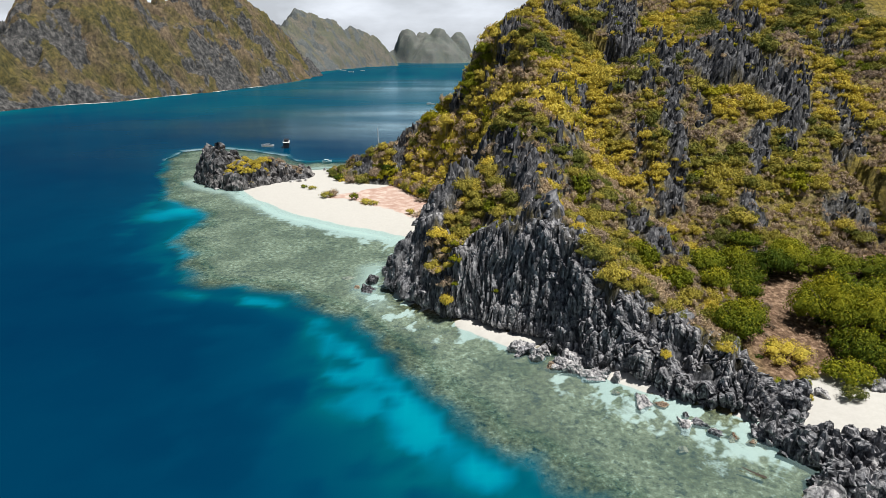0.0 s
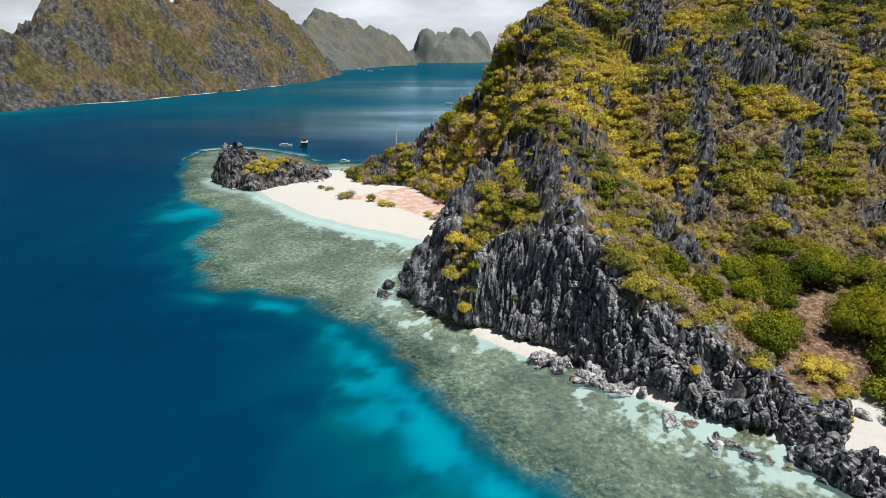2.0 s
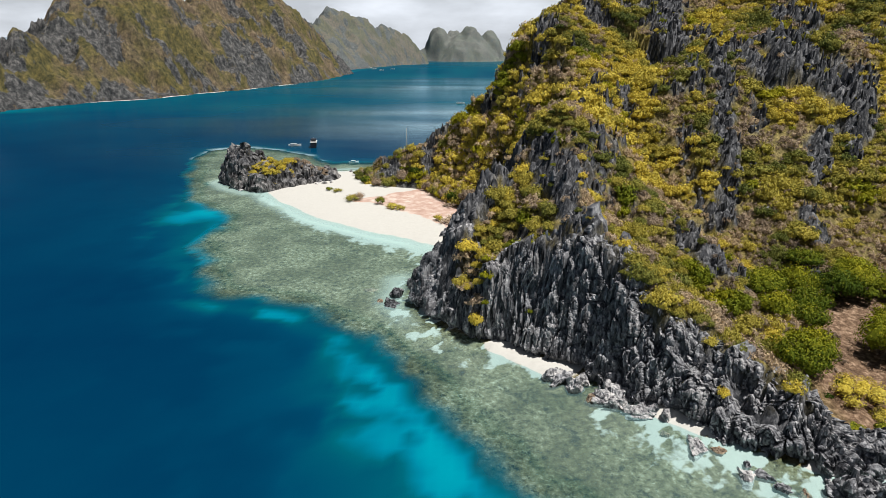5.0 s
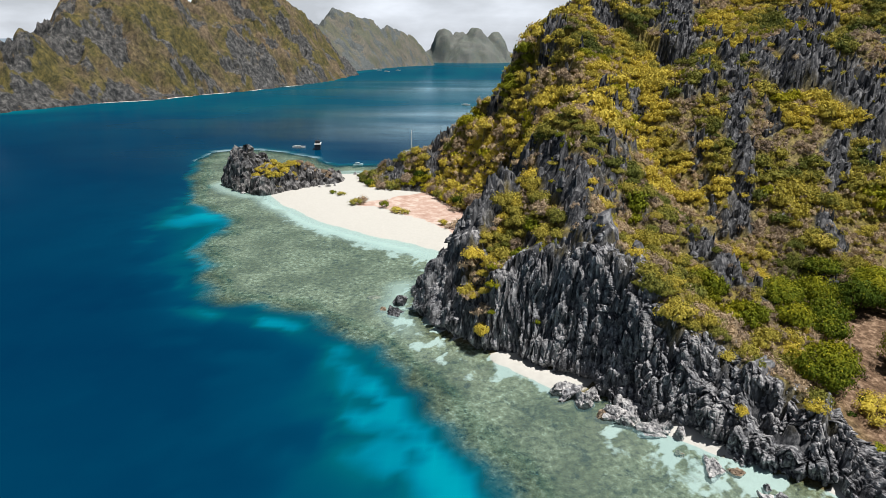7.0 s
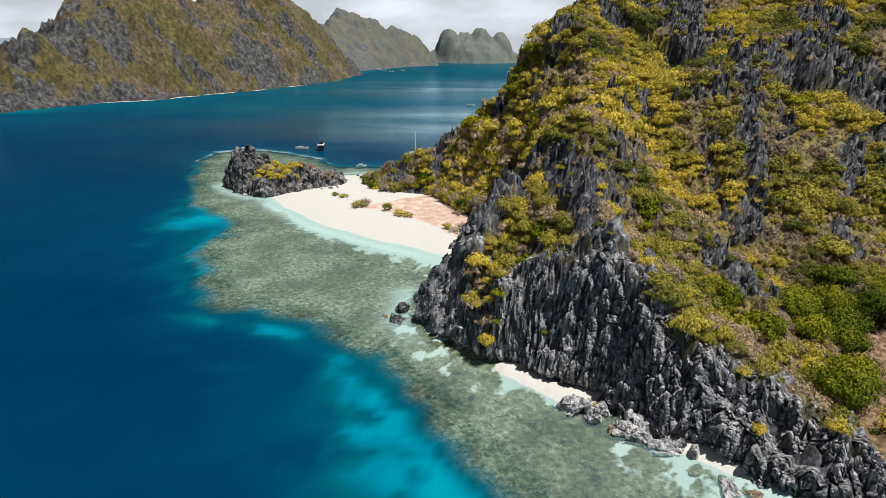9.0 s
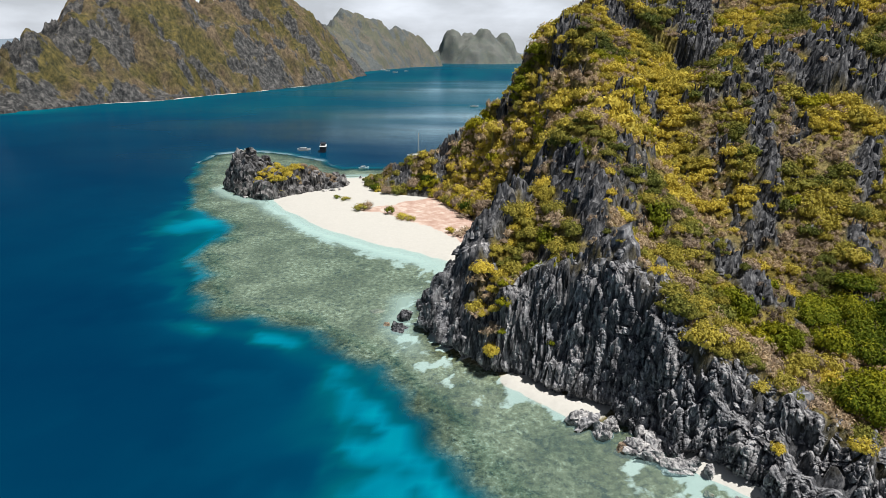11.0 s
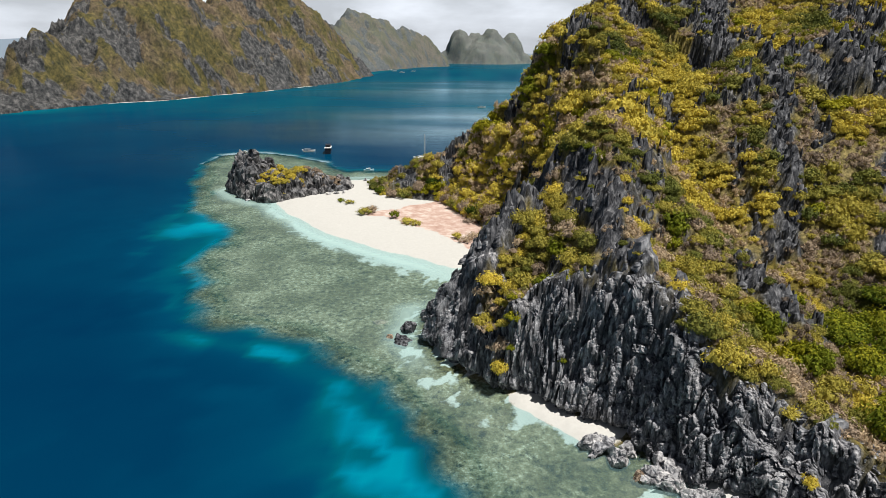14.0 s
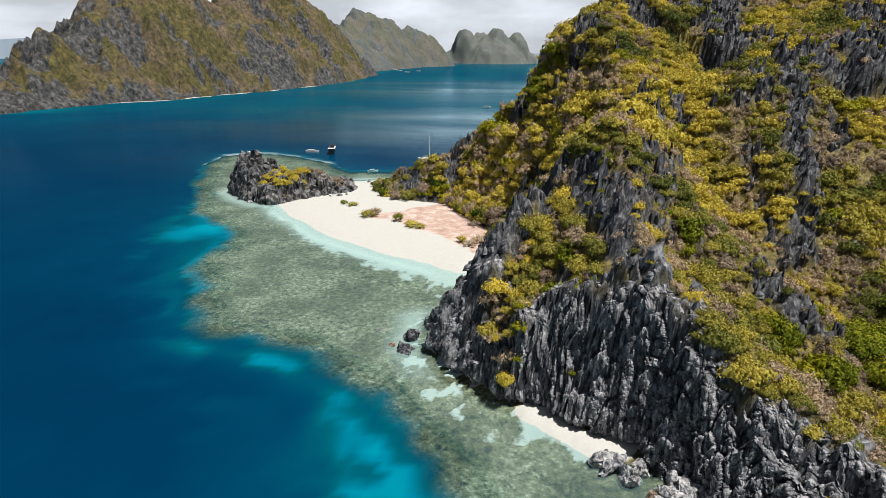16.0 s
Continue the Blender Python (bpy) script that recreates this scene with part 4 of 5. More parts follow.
def leaf_cloud(seed, leaves, size, blobs=6, flat=0.75, aspect=1.0, low=-0.25, tuft=(0.24, 0.46)):
    """Leaf clumps over a few round tufts, for a crown of radius one: corners and triangles."""
    r = np.random.default_rng(seed)
    spin = r.uniform(0, 6.28) + np.arange(blobs) * 2.4
    ring = np.sqrt((np.arange(blobs) + 0.3) / blobs) * r.uniform(0.66, 0.86)
    cen = np.c_[ring * np.cos(spin), ring * np.sin(spin), (0.62 - 0.6 * ring + r.uniform(-0.1, 0.15, blobs)) * flat]
    rad = r.uniform(*tuft, blobs)
    which = r.integers(0, blobs, leaves)
    way = r.normal(size=(leaves, 3))
    way[:, 2] = np.abs(way[:, 2]) + low * r.random(leaves)
    way += cen[which] * (1.1, 1.1, 0.2)
    way /= np.linalg.norm(way, axis=1)[:, None]
    pos = cen[which] + way * (rad[which] * (0.55 + 0.75 * r.random(leaves) ** 0.7))[:, None]
    nor = way + r.normal(0, 0.36, (leaves, 3))
    nor /= np.linalg.norm(nor, axis=1)[:, None]
    a = np.cross(nor, r.normal(size=(leaves, 3)))
    a /= np.linalg.norm(a, axis=1)[:, None]
    b = np.cross(nor, a)
    s = size * r.uniform(0.6, 1.35, leaves)[:, None]
    a, b = a * s * aspect, b * s / aspect
    tri = np.stack([pos - a, pos + b * 0.9 + a * 0.55, pos - b * 0.75 + a * 0.7], 1).reshape(-1, 3)
    core_v, core_f = CORE
    core = (cen[:, None] + core_v[None] * (rad * 0.75)[:, None, None] * r.uniform(0.85, 1.1, (blobs, len(core_v), 1))).reshape(-1, 3)
    faces = np.concatenate([np.arange(leaves * 3).reshape(-1, 3), (leaves * 3 + core_f[None] + (np.arange(blobs) * len(core_v))[:, None, None]).reshape(-1, 3)])
    tri = np.concatenate([tri, core])
    tri[:, 2] = np.maximum(tri[:, 2], -0.12)
    return tri, faces


SHRUBS = [leaf_cloud(600 + k, 760, 0.074, 12, 0.66, 1.2) for k in range(8)]
THIN = [leaf_cloud(640 + k, 240, 0.108, 9, 0.66, 1.2) for k in range(8)]
TWIGS = [leaf_cloud(680 + k, 125, 0.105, 4, 0.6, 2.2) for k in range(6)]


def cover(name, shapes, x, y, z, r, tint, mat, seed, label, category="shrubs", tall=1.0):
    n = len(x)
    t = np.random.default_rng(seed)
    v, f, e = strewn(shapes, np.stack([x, y, z], 1), np.stack([r * t.uniform(0.85, 1.2, n), r * t.uniform(0.85, 1.2, n), r * tall * t.uniform(0.8, 1.2, n)], 1), t.uniform(0, 6.28, n), seed + 1, tint)
    return put(name, mesh_of(name, v, f, False, tint=e), mat, label=label, category=category, kind="stuff")


sx, sy = (np.concatenate(p) for p in zip(jittered(-64, 200, 100, 348, 2.1, 21), jittered(-8, 58, 222, 335, 3.4, 22)))
sz, s_rock, s_in = hill_height(sx, sy)
s_noise, s_kind, s_r = fbm(sx, sy, 15, 3, 500), fbm(sx, sy, 9, 3, 520), rng.random(len(sx))
valley = (sx > 70) & (sz < 9.5) & (sy < 190)
s_ok = (s_in > np.where((sx > 1) & (sx < 8.5) & (sy < 180), 0.6, 2.0)) & (sz > 1.2) & ~valley & (sx < 0.84 * sy + 14)
bare = s_rock > 0.35
strip = (sx > 1) & (sx < 8.5) & (sy > 151) & (sy < 180)
sz = sz + 2.2 * strip
# The rocky point is bare.
s_ok &= ~((sy < 205) & (sx < 4 + 0.62 * (sy - 172)) & (sy > 165 - 0.5 * sx)) | strip & (sy < 170)
s_ok &= ~bare | (s_r < np.where(s_in < 10, 0.05, np.where(sy < 215, 0.5, 0.24))) | strip & (s_r < 0.95)
s_ok &= (s_rock < 0.98 - 0.1 * s_r) | strip | (s_r < np.where(s_in < 10, 0.03, np.where(sy < 215, 0.4, 0.12)))
gold = s_ok & ((s_noise > -0.42) & (s_kind > -0.5) | (sx > 34) & (sx < 58) & (sy < 165) & (rng.random(len(sx)) < 0.8))
green = s_ok & ~gold & ((s_kind < -0.75) | (sx < 10) & (s_r < 0.1))
dry = s_ok & ~gold & ~green
straw = gold & (rng.random(len(sx)) < 0.08 + 0.3 * step(0.3, 0.9, fbm(sx, sy, 13, 2, 545)) + 0.2 * (sx < 8) * (sy > 280))
straw |= gold & (rng.random(len(sx)) < 0.6) & ((sx > 60) & (sy > 158) & (sz < 26) & (sy < 215) | (sx > 56) & (sy < 150))
gold &= ~straw
dry |= straw
s_size = (1.3 + 2.3 * rng.random(len(sx)) ** 2 + 0.9 * np.clip(s_noise, 0, 1)) * np.where(bare & ~strip, 0.62, np.where(strip, 0.85, 1))
s_tint = np.clip(0.62 + 0.75 * fbm(sx, sy, 20, 3, 540) + rng.normal(0, 0.2, len(sx)), 0.05, 1)
s_tint = np.clip(s_tint + 0.25 * ((sx > 32) & (sx < 60) & (sy < 165) | (sy > 230) & (sx < 40)), 0.05, 1)
s_size = s_size * np.where((sy > 205) & (sx < 45), 1.35, 1)
# Lower right slope: greener shrubs, with its shade put into the tint too.
s_tint = np.clip(s_tint - 0.28 * ((sx > 92) & (sy < 250) & (sz < 48)), 0.05, 1)
near = sy < 192
# The shrubs nearest to the water are single things.
single = np.nonzero(gold & (sy < 176) & (sx < 72) & ~bare)[0]
single = single[np.argsort(sy[single] + 0.35 * sx[single])][:210]
gold[single] = False
kinds = []
for k, (v, f) in enumerate(SHRUBS):
    ob = tagged(new("golden_shrub"), "golden yellow dry-season shrub above the sea cliff", "shrub", "golden shrubs above the cliff")
    part("crown", mesh_of("crown", v * (1, 1, 1.15), f, False, tint=np.full(len(v), 0.25 + 0.07 * k)), GOLD_LEAF if k % 4 != 3 else DRY_LEAF, ob)
    part("stem", limb_bm([(0, 0, -0.3), (0.03, 0.02, 0.15), (0.05, 0.04, 0.4)], 0.04, 0.02, 5), BARK, ob)
    kinds.append(ob)
for n_, i in enumerate(single):
    grown = s_size[i]
    ob = kinds[n_ % 8] if n_ < 8 else copy_thing(kinds[n_ % 8], Matrix())
    ob.matrix_basis = pose(sx[i], sy[i], sz[i] - 0.2, 0, 0, float(rng.uniform(0, 360))) @ Matrix.Diagonal((grown, grown, grown, 1))
for key, mask, shapes, mat, label in (
        ("golden_scrub", gold & near, SHRUBS, GOLD_LEAF, "golden yellow dry-season scrub over the hillside"),
        ("golden_scrub", gold & ~near, THIN, GOLD_LEAF, "golden yellow dry-season scrub on the upper slope"),
        ("green_scrub", green, THIN, GREEN_LEAF, "olive green shrubs among the golden scrub"),
        ("dry_scrub", dry, TWIGS, DRY_LEAF, "bare brown twiggy scrub between the golden shrubs")):
    cover(key, shapes, sx[mask], sy[mask], sz[mask] - 0.25, s_size[mask] * (0.85 if key == "dry_scrub" else 1), s_tint[mask] * (0.45 if key == "green_scrub" else 1) + (0.6 if key == "green_scrub" else 0), mat, 30 + len(label), label, "shrubs", 1.25)


ux, uy = jittered(76, 190, 114, 196, 3.6, 25)
uz, u_rock, u_in = hill_height(ux, uy)
path = line_distance(ux, uy, [(100, 112), (95, 124), (95, 138), (97, 147), (100, 157)])[0]
ok = (u_in > 0.5) & (uz < 11) & (path > 3 + 3 * rng.random(len(ux))) & (fbm(ux, uy, 16, 2, 575) > -0.25) & ((uy > 119)) & (u_rock < 0.4) & (np.hypot(ux - 86, uy - 120) > 7)
u_mix = fbm(ux, uy, 12, 2, 570) + rng.normal(0, 0.25, len(ux))
for mask, shapes, mat, label in ((ok & (u_mix > 0.3), THIN, GREEN_LEAF, "leafy green undergrowth below the trees of the hollow"), (ok & (u_mix <= 0.3), TWIGS, DRY_LEAF, "dry grey-brown undergrowth below the trees of the hollow")):
    cover("undergrowth", shapes, ux[mask], uy[mask], uz[mask] - 0.2, rng.uniform(1.0, 2.2, mask.sum()), rng.uniform(0.0, 0.4, mask.sum()), mat, 71 + len(label), label, "shrubs", 1.2)


# ---- sea stack at the end of the sand ----
def stack_height(x, y):
    d = depth_in(x + 1.5 * fbm(x, y, 6, 3, 700), y + 1.5 * fbm(x, y, 6, 3, 710), STACK)[0]
    dist, val = line_distance(x + 1.5 * fbm(x, y, 8, 2, 720), y + 1.5 * fbm(x, y, 8, 2, 730), [(-130, 341, 20, 0.4), (-121, 339, 21, 0.5), (-113, 336, 11, 0.5), (-106, 334, 14, 0.5), (-97, 336, 13, 0.6), (-85, 342, 9, 0.6), (-75, 346, 5, 0.6)])
    h = val[..., 0] - val[..., 1] * dist
    for wide, tall in ((6.0, 5.0), (2.6, 2.6)):
        r_, gap_, ox_, _ = cellular(x / wide, y / wide, 0 * x + 0.5, 745 + int(wide))
        h = h + tall * (r_ - 0.5 + 0.3 * ox_ - 0.45 * (1 - step(0.0, 0.3, gap_)))
    return np.where(d < 0, -2 + d, np.minimum(h, 3.2 * d)), d


kx, ky, kq = sheet(np.arange(-143, -64, 0.5), np.arange(312, 369, 0.5))
kz, k_in = stack_height(kx, ky)
k_gy, k_gx = np.gradient(kz, 0.5)
k_push = (weathered(kx, ky, kz, 1.7, 0.4, 750) - 1.2) * step(-1, 1, kz)
k_len = np.sqrt(1 + k_gx ** 2 + k_gy ** 2)
kx, ky, kz = kx - k_push * k_gx / k_len, ky - k_push * k_gy / k_len, kz + k_push / k_len
stack = tagged(new("rock_stack"), "weathered grey limestone stack at the end of the sand", "rock")
part("body", mesh_of("body", np.stack([kx, ky, kz], -1).reshape(-1, 3), kq[(kz.ravel()[kq] > -2).any(1)]), STACK_ROCK, stack)
px, py = jittered(-142, -66, 313, 368, 2.0, 41)
pz, p_in = stack_height(px, py)
ok = (p_in > 0.3) & (rng.random(len(px)) < np.where((p_in < 8) | (px < -104), 0.28, 0.05))
px, py, pz = px[ok], py[ok], pz[ok]
p_h, p_w = rng.uniform(1.8, 4.5, len(px)), 1.4 + 3.4 * rng.random(len(px)) ** 2
v, f = strewn(COLUMNS, np.stack([px, py, pz - 0.62 * p_h], 1), np.stack([p_w * 1.2, p_w, p_h], 1), rng.uniform(0, 3, len(px)), 42)
tagged(part("rock_face", mesh_of("rock_face", v, f), STACK_ROCK, stack), kind="stuff")
qx, qy = jittered(-113, -70, 322, 360, 1.6, 43)
qz, q_in = stack_height(qx, qy)
ok = (q_in > 4) & (qz > 2)
qx, qy, qz = qx[ok], qy[ok], qz[ok]
west = qx < -93
cover("golden_scrub", SHRUBS, qx[west], qy[west], qz[west] + 0.3, rng.uniform(1.6, 2.5, west.sum()), rng.uniform(0.7, 1, west.sum()), GOLD_LEAF, 44, "bright yellow shrubs capping the rock stack", "shrubs", 1.2)
cover("dry_scrub", SHRUBS, qx[~west], qy[~west], qz[~west] + 0.2, rng.uniform(1.3, 2.0, (~west).sum()), rng.uniform(0.1, 0.6, (~west).sum()), DRY_LEAF, 45, "brownish dry shrubs on the low end of the stack", "shrubs", 1.2)


# ---- single plants ----
def plant(name, place, radius, tall, mat, shade, seed, leaves, leaf, label, category, trunk=0.3, limbs=3, blobs=9, group=""):
    """A tree or a shrub: trunk, limbs and a crown of leaf clumps."""
    r = np.random.default_rng(seed)
    ob = tagged(new(name), label, category, group)
    ob.location = place
    part("trunk", limb_bm([(0, 0, -0.6), (0.1, 0.05, tall * 0.25), (0.15, -0.1, tall * 0.55)], trunk, trunk * 0.5), BARK, ob)
    for k in range(limbs):
        a = r.uniform(0, 6.28)
        out = radius * r.uniform(0.35, 0.6)
        part("limb", limb_bm([(0.1, 0, tall * 0.3), (out * 0.5 * math.cos(a), out * 0.5 * math.sin(a), tall * 0.5), (out * math.cos(a), out * math.sin(a), tall * 0.72)], trunk * 0.5, trunk * 0.15, 5), BARK, ob)
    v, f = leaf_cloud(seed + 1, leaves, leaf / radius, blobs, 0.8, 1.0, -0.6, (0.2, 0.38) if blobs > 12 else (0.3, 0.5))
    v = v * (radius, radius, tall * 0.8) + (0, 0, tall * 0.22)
    # Sunlit tops and shaded undersides are put into the tint by height.
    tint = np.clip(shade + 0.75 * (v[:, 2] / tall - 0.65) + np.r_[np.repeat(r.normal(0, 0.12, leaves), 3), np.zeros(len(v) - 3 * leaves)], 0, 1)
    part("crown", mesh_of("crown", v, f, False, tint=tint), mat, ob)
    return ob


def ground_at(x, y):
    a, b = np.array([float(x)]), np.array([float(y)])
    return float(max(hill_height(a, b)[0][0], ground_height(a, b)[0][0]))


# Wood in the hollow behind the cove.
for k, (x, y, r, t, shade, n, lab) in enumerate((
        (76.5, 130, 5.6, 8.0, 0.5, 1500, "olive green broadleaf tree at the edge of the cliff"),
        (104.5, 138, 6.8, 11, 0.62, 1900, "large sunlit yellow-green broadleaf tree"),
        (105, 126, 4.6, 8, 0.3, 1300, "dense dark green broadleaf tree beside the path"),
        (116, 135, 6.5, 10, 0.68, 1900, "wide yellow-green broadleaf tree in the hollow"),
        (122, 128, 6.5, 9, 0.55, 1500, "yellow-green broadleaf tree above the cove"),
        (93, 166, 5.4, 9, 0.32, 1400, "dark green broadleaf tree under the slope"),
        (104, 166, 5.2, 9.5, 0.22, 1300, "shaded dark green broadleaf tree"),
        (113, 170, 6.8, 8.5, 0.45, 1400, "green broadleaf tree in the hollow"),
        (125, 167, 6.5, 8, 0.4, 1300, "green broadleaf tree in the hollow"),
        (137, 163, 6.5, 8, 0.5, 1300, "olive broadleaf tree in the hollow"),
        (78, 154, 4.6, 5.5, 0.5, 900, "olive green small tree on the rising ground"),
        (97, 116, 4.4, 5, 0.42, 1100, "low leafy green tree at the top of the sand"),
        (108, 117, 4.2, 5, 0.5, 900, "low leafy green tree at the top of the sand"),
        (128, 148, 6.5, 8.5, 0.42, 1200, "green broadleaf tree in the hollow"),
        (140, 140, 7, 9, 0.5, 1200, "yellow-green broadleaf tree in the hollow"),
        (87, 148, 3.8, 6.0, 0.45, 800, "olive green small tree in the hollow"),
        (92, 156, 4.4, 7, 0.35, 900, "green broadleaf tree in the hollow"),
        (112, 150, 5.0, 8.5, 0.5, 1000, "yellow-green broadleaf tree in the hollow"),
        (117, 151, 5.6, 8, 0.38, 1000, "green broadleaf tree in the hollow"),
        (85, 166, 4.6, 5.5, 0.5, 800, "olive broadleaf tree under the slope"),
        (118, 180, 5.5, 6.5, 0.4, 900, "green broadleaf tree under the slope"),
        (104, 182, 4.5, 5.5, 0.5, 800, "olive broadleaf tree under the slope"),
        (82, 136, 4.2, 6.0, 0.55, 1000, "olive green tree behind the cliff top"),
        (77, 145, 4.0, 6.0, 0.42, 1000, "olive green tree behind the cliff top"),
        (116, 142, 6.5, 9, 0.7, 1300, "yellow-green broadleaf tree in the hollow"),
        (134, 132, 6.5, 9, 0.6, 1200, "yellow-green broadleaf tree above the cove"),
        (150, 150, 7.0, 9, 0.5, 1200, "green broadleaf tree in the hollow"),
        (114, 122, 4.6, 6, 0.4, 1000, "dense green broadleaf tree at the top of the sand"))):
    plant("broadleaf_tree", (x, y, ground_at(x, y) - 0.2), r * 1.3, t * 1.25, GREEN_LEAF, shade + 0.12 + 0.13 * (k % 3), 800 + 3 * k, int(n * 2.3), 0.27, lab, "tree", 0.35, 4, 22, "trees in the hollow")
for k, (x, y, r, t, mat, shade, n, lab) in enumerate((
        (86, 124, 5.6, 4.6, GOLD_LEAF, 0.95, 1500, "bright yellow leafy shrub behind the cliff end"),
        (89, 119, 2.6, 2.6, GOLD_LEAF, 0.8, 600, "bright yellow leafy shrub by the sand"),
        (92.5, 108.5, 3.0, 3.6, GOLD_LEAF, 0.12, 520, "grey-green half-bare shrub on the sand"),
        (84, 110, 1.1, 1.2, GOLD_LEAF, 0.95, 220, "small yellow shrub at the sand's edge"),
        (86, 115, 1.8, 2.0, GREEN_LEAF, 0.6, 300, "grey-green shrub beside a pale boulder"),
        (103, 109, 1.3, 1.4, GOLD_LEAF, 0.9, 240, "small yellow shrub on the sand"),
        (80, 114, 2.6, 0.9, GREEN_LEAF, 0.78, 700, "low pale green mat of creeper over rock"),
        (-53, 294, 2.6, 2.8, GOLD_LEAF, 0.35, 420, "olive shrub on the white sand"),
        (-50, 296, 2.0, 3.2, DRY_LEAF, 0.5, 300, "half-dry shrub on the white sand"),
        (-38, 288, 1.7, 3.2, GREEN_LEAF, 0.55, 300, "slim green shrub on the white sand"),
        (-31, 281, 2.6, 2.0, GOLD_LEAF, 0.5, 420, "low yellow-green shrub on the white sand"),
        (-27, 278, 1.6, 1.6, GOLD_LEAF, 0.4, 240, "low yellow-green shrub on the white sand"),
        (-64, 313, 2.0, 1.4, GOLD_LEAF, 0.35, 260, "low olive shrub on the white sand"),
        (-69, 316, 1.4, 1.5, GREEN_LEAF, 0.6, 200, "small grey-green shrub on the white sand"),
        (-9, 261, 1.6, 2.2, GOLD_LEAF, 0.6, 260, "yellowish shrub where sand meets the hill foot"),
        (-5, 257, 2.0, 2.2, DRY_LEAF, 0.6, 260, "dry brown shrub at the hill foot"),
        (-2, 262, 2.2, 2.6, DRY_LEAF, 0.7, 280, "dry brown shrub at the hill foot"),
        (-4, 285, 2.4, 2.0, DRY_LEAF, 0.1, 260, "dark brown dead shrub by the bare ground"))):
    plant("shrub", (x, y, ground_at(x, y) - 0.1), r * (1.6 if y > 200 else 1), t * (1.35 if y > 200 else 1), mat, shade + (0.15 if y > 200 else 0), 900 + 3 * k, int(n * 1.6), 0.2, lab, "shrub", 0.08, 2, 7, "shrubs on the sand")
# Trees that fringe the bare ground behind the sand.
for k, (x, y, r, t, mat, shade) in enumerate((
        (-52, 333, 3.6, 5, GREEN_LEAF, 0.6), (-45, 327, 3.4, 4.5, GREEN_LEAF, 0.62), (-39, 326, 3.6, 5, GREEN_LEAF, 0.5), (-31, 328, 4.0, 6.5, GREEN_LEAF, 0.55), (-24, 327, 3.4, 6, GREEN_LEAF, 0.35),
        (-16, 318, 3.6, 6.5, GREEN_LEAF, 0.3), (-12, 308, 4.0, 6.5, GREEN_LEAF, 0.5), (-7, 300, 3.8, 6.5, GREEN_LEAF, 0.45), (-2, 292, 4.0, 7, GREEN_LEAF, 0.4), (4, 282, 4.0, 6.5, GREEN_LEAF, 0.5),
        (6, 270, 3.6, 6, GREEN_LEAF, 0.42), (2, 262, 3.0, 5, GOLD_LEAF, 0.3), (-57, 345, 3.2, 4.5, GOLD_LEAF, 0.2), (-60, 355, 2.8, 4, GOLD_LEAF, 0.25))):
    mat = (GREEN_LEAF, DRY_LEAF, GOLD_LEAF, DRY_LEAF)[k % 4] if mat is GREEN_LEAF else mat
    plant("fringe_tree", (x, y, ground_at(x, y) - 0.2), r, t, mat, 0.7 * shade, 1000 + 3 * k, 800, 0.27, ("grey-green" if mat is GREEN_LEAF else "half-bare grey-brown" if mat is DRY_LEAF else "olive yellow") + " small tree at the edge of the bare ground", "tree", 0.18, 3, 8, "trees fringing the bare ground")


# ---- boulders and outcrops ----
def boulder(name, place, size, mat, seed, label, turn=0.0, sharp=0.2):
    """A weathered block, bedded a little into what it lies on."""
    bm = bmesh.new()
    bmesh.ops.create_icosphere(bm, subdivisions=4, radius=1.0)
    co = np.array([v.co[:] for v in bm.verts])
    r = np.random.default_rng(seed)
    for _ in range(26):
        n = r.normal(size=3)
        n /= np.linalg.norm(n)
        over = np.clip(co @ n - r.uniform(0.36, 0.8), 0, None)
        co -= over[:, None] * n
    # Split faces: broken pieces stand in or out, with cracks between them.
    for freq, amp in ((1.3, sharp * 1.3), (2.9, sharp * 0.6)):
        r_, gap_, _, _ = cellular(co[:, 0] * freq + seed, co[:, 1] * freq, (co[:, 2] + 0.5 * co[:, 0]) * freq, seed)
        co *= (1 + amp * (r_ - 0.6) - 0.9 * amp * (1 - step(0.0, 0.2, gap_)))[:, None]
    for v, c in zip(bm.verts, co):
        v.co = (c[0] * size[0], c[1] * size[1], c[2] * size[2])
    me = bpy.data.meshes.new(name)
    bm.to_mesh(me)
    bm.free()
    me.materials.append(mat)
    ob = tagged(new(name, me), label, "boulder")
    ob.location, ob.rotation_euler = place, (0, 0, turn)
    return ob


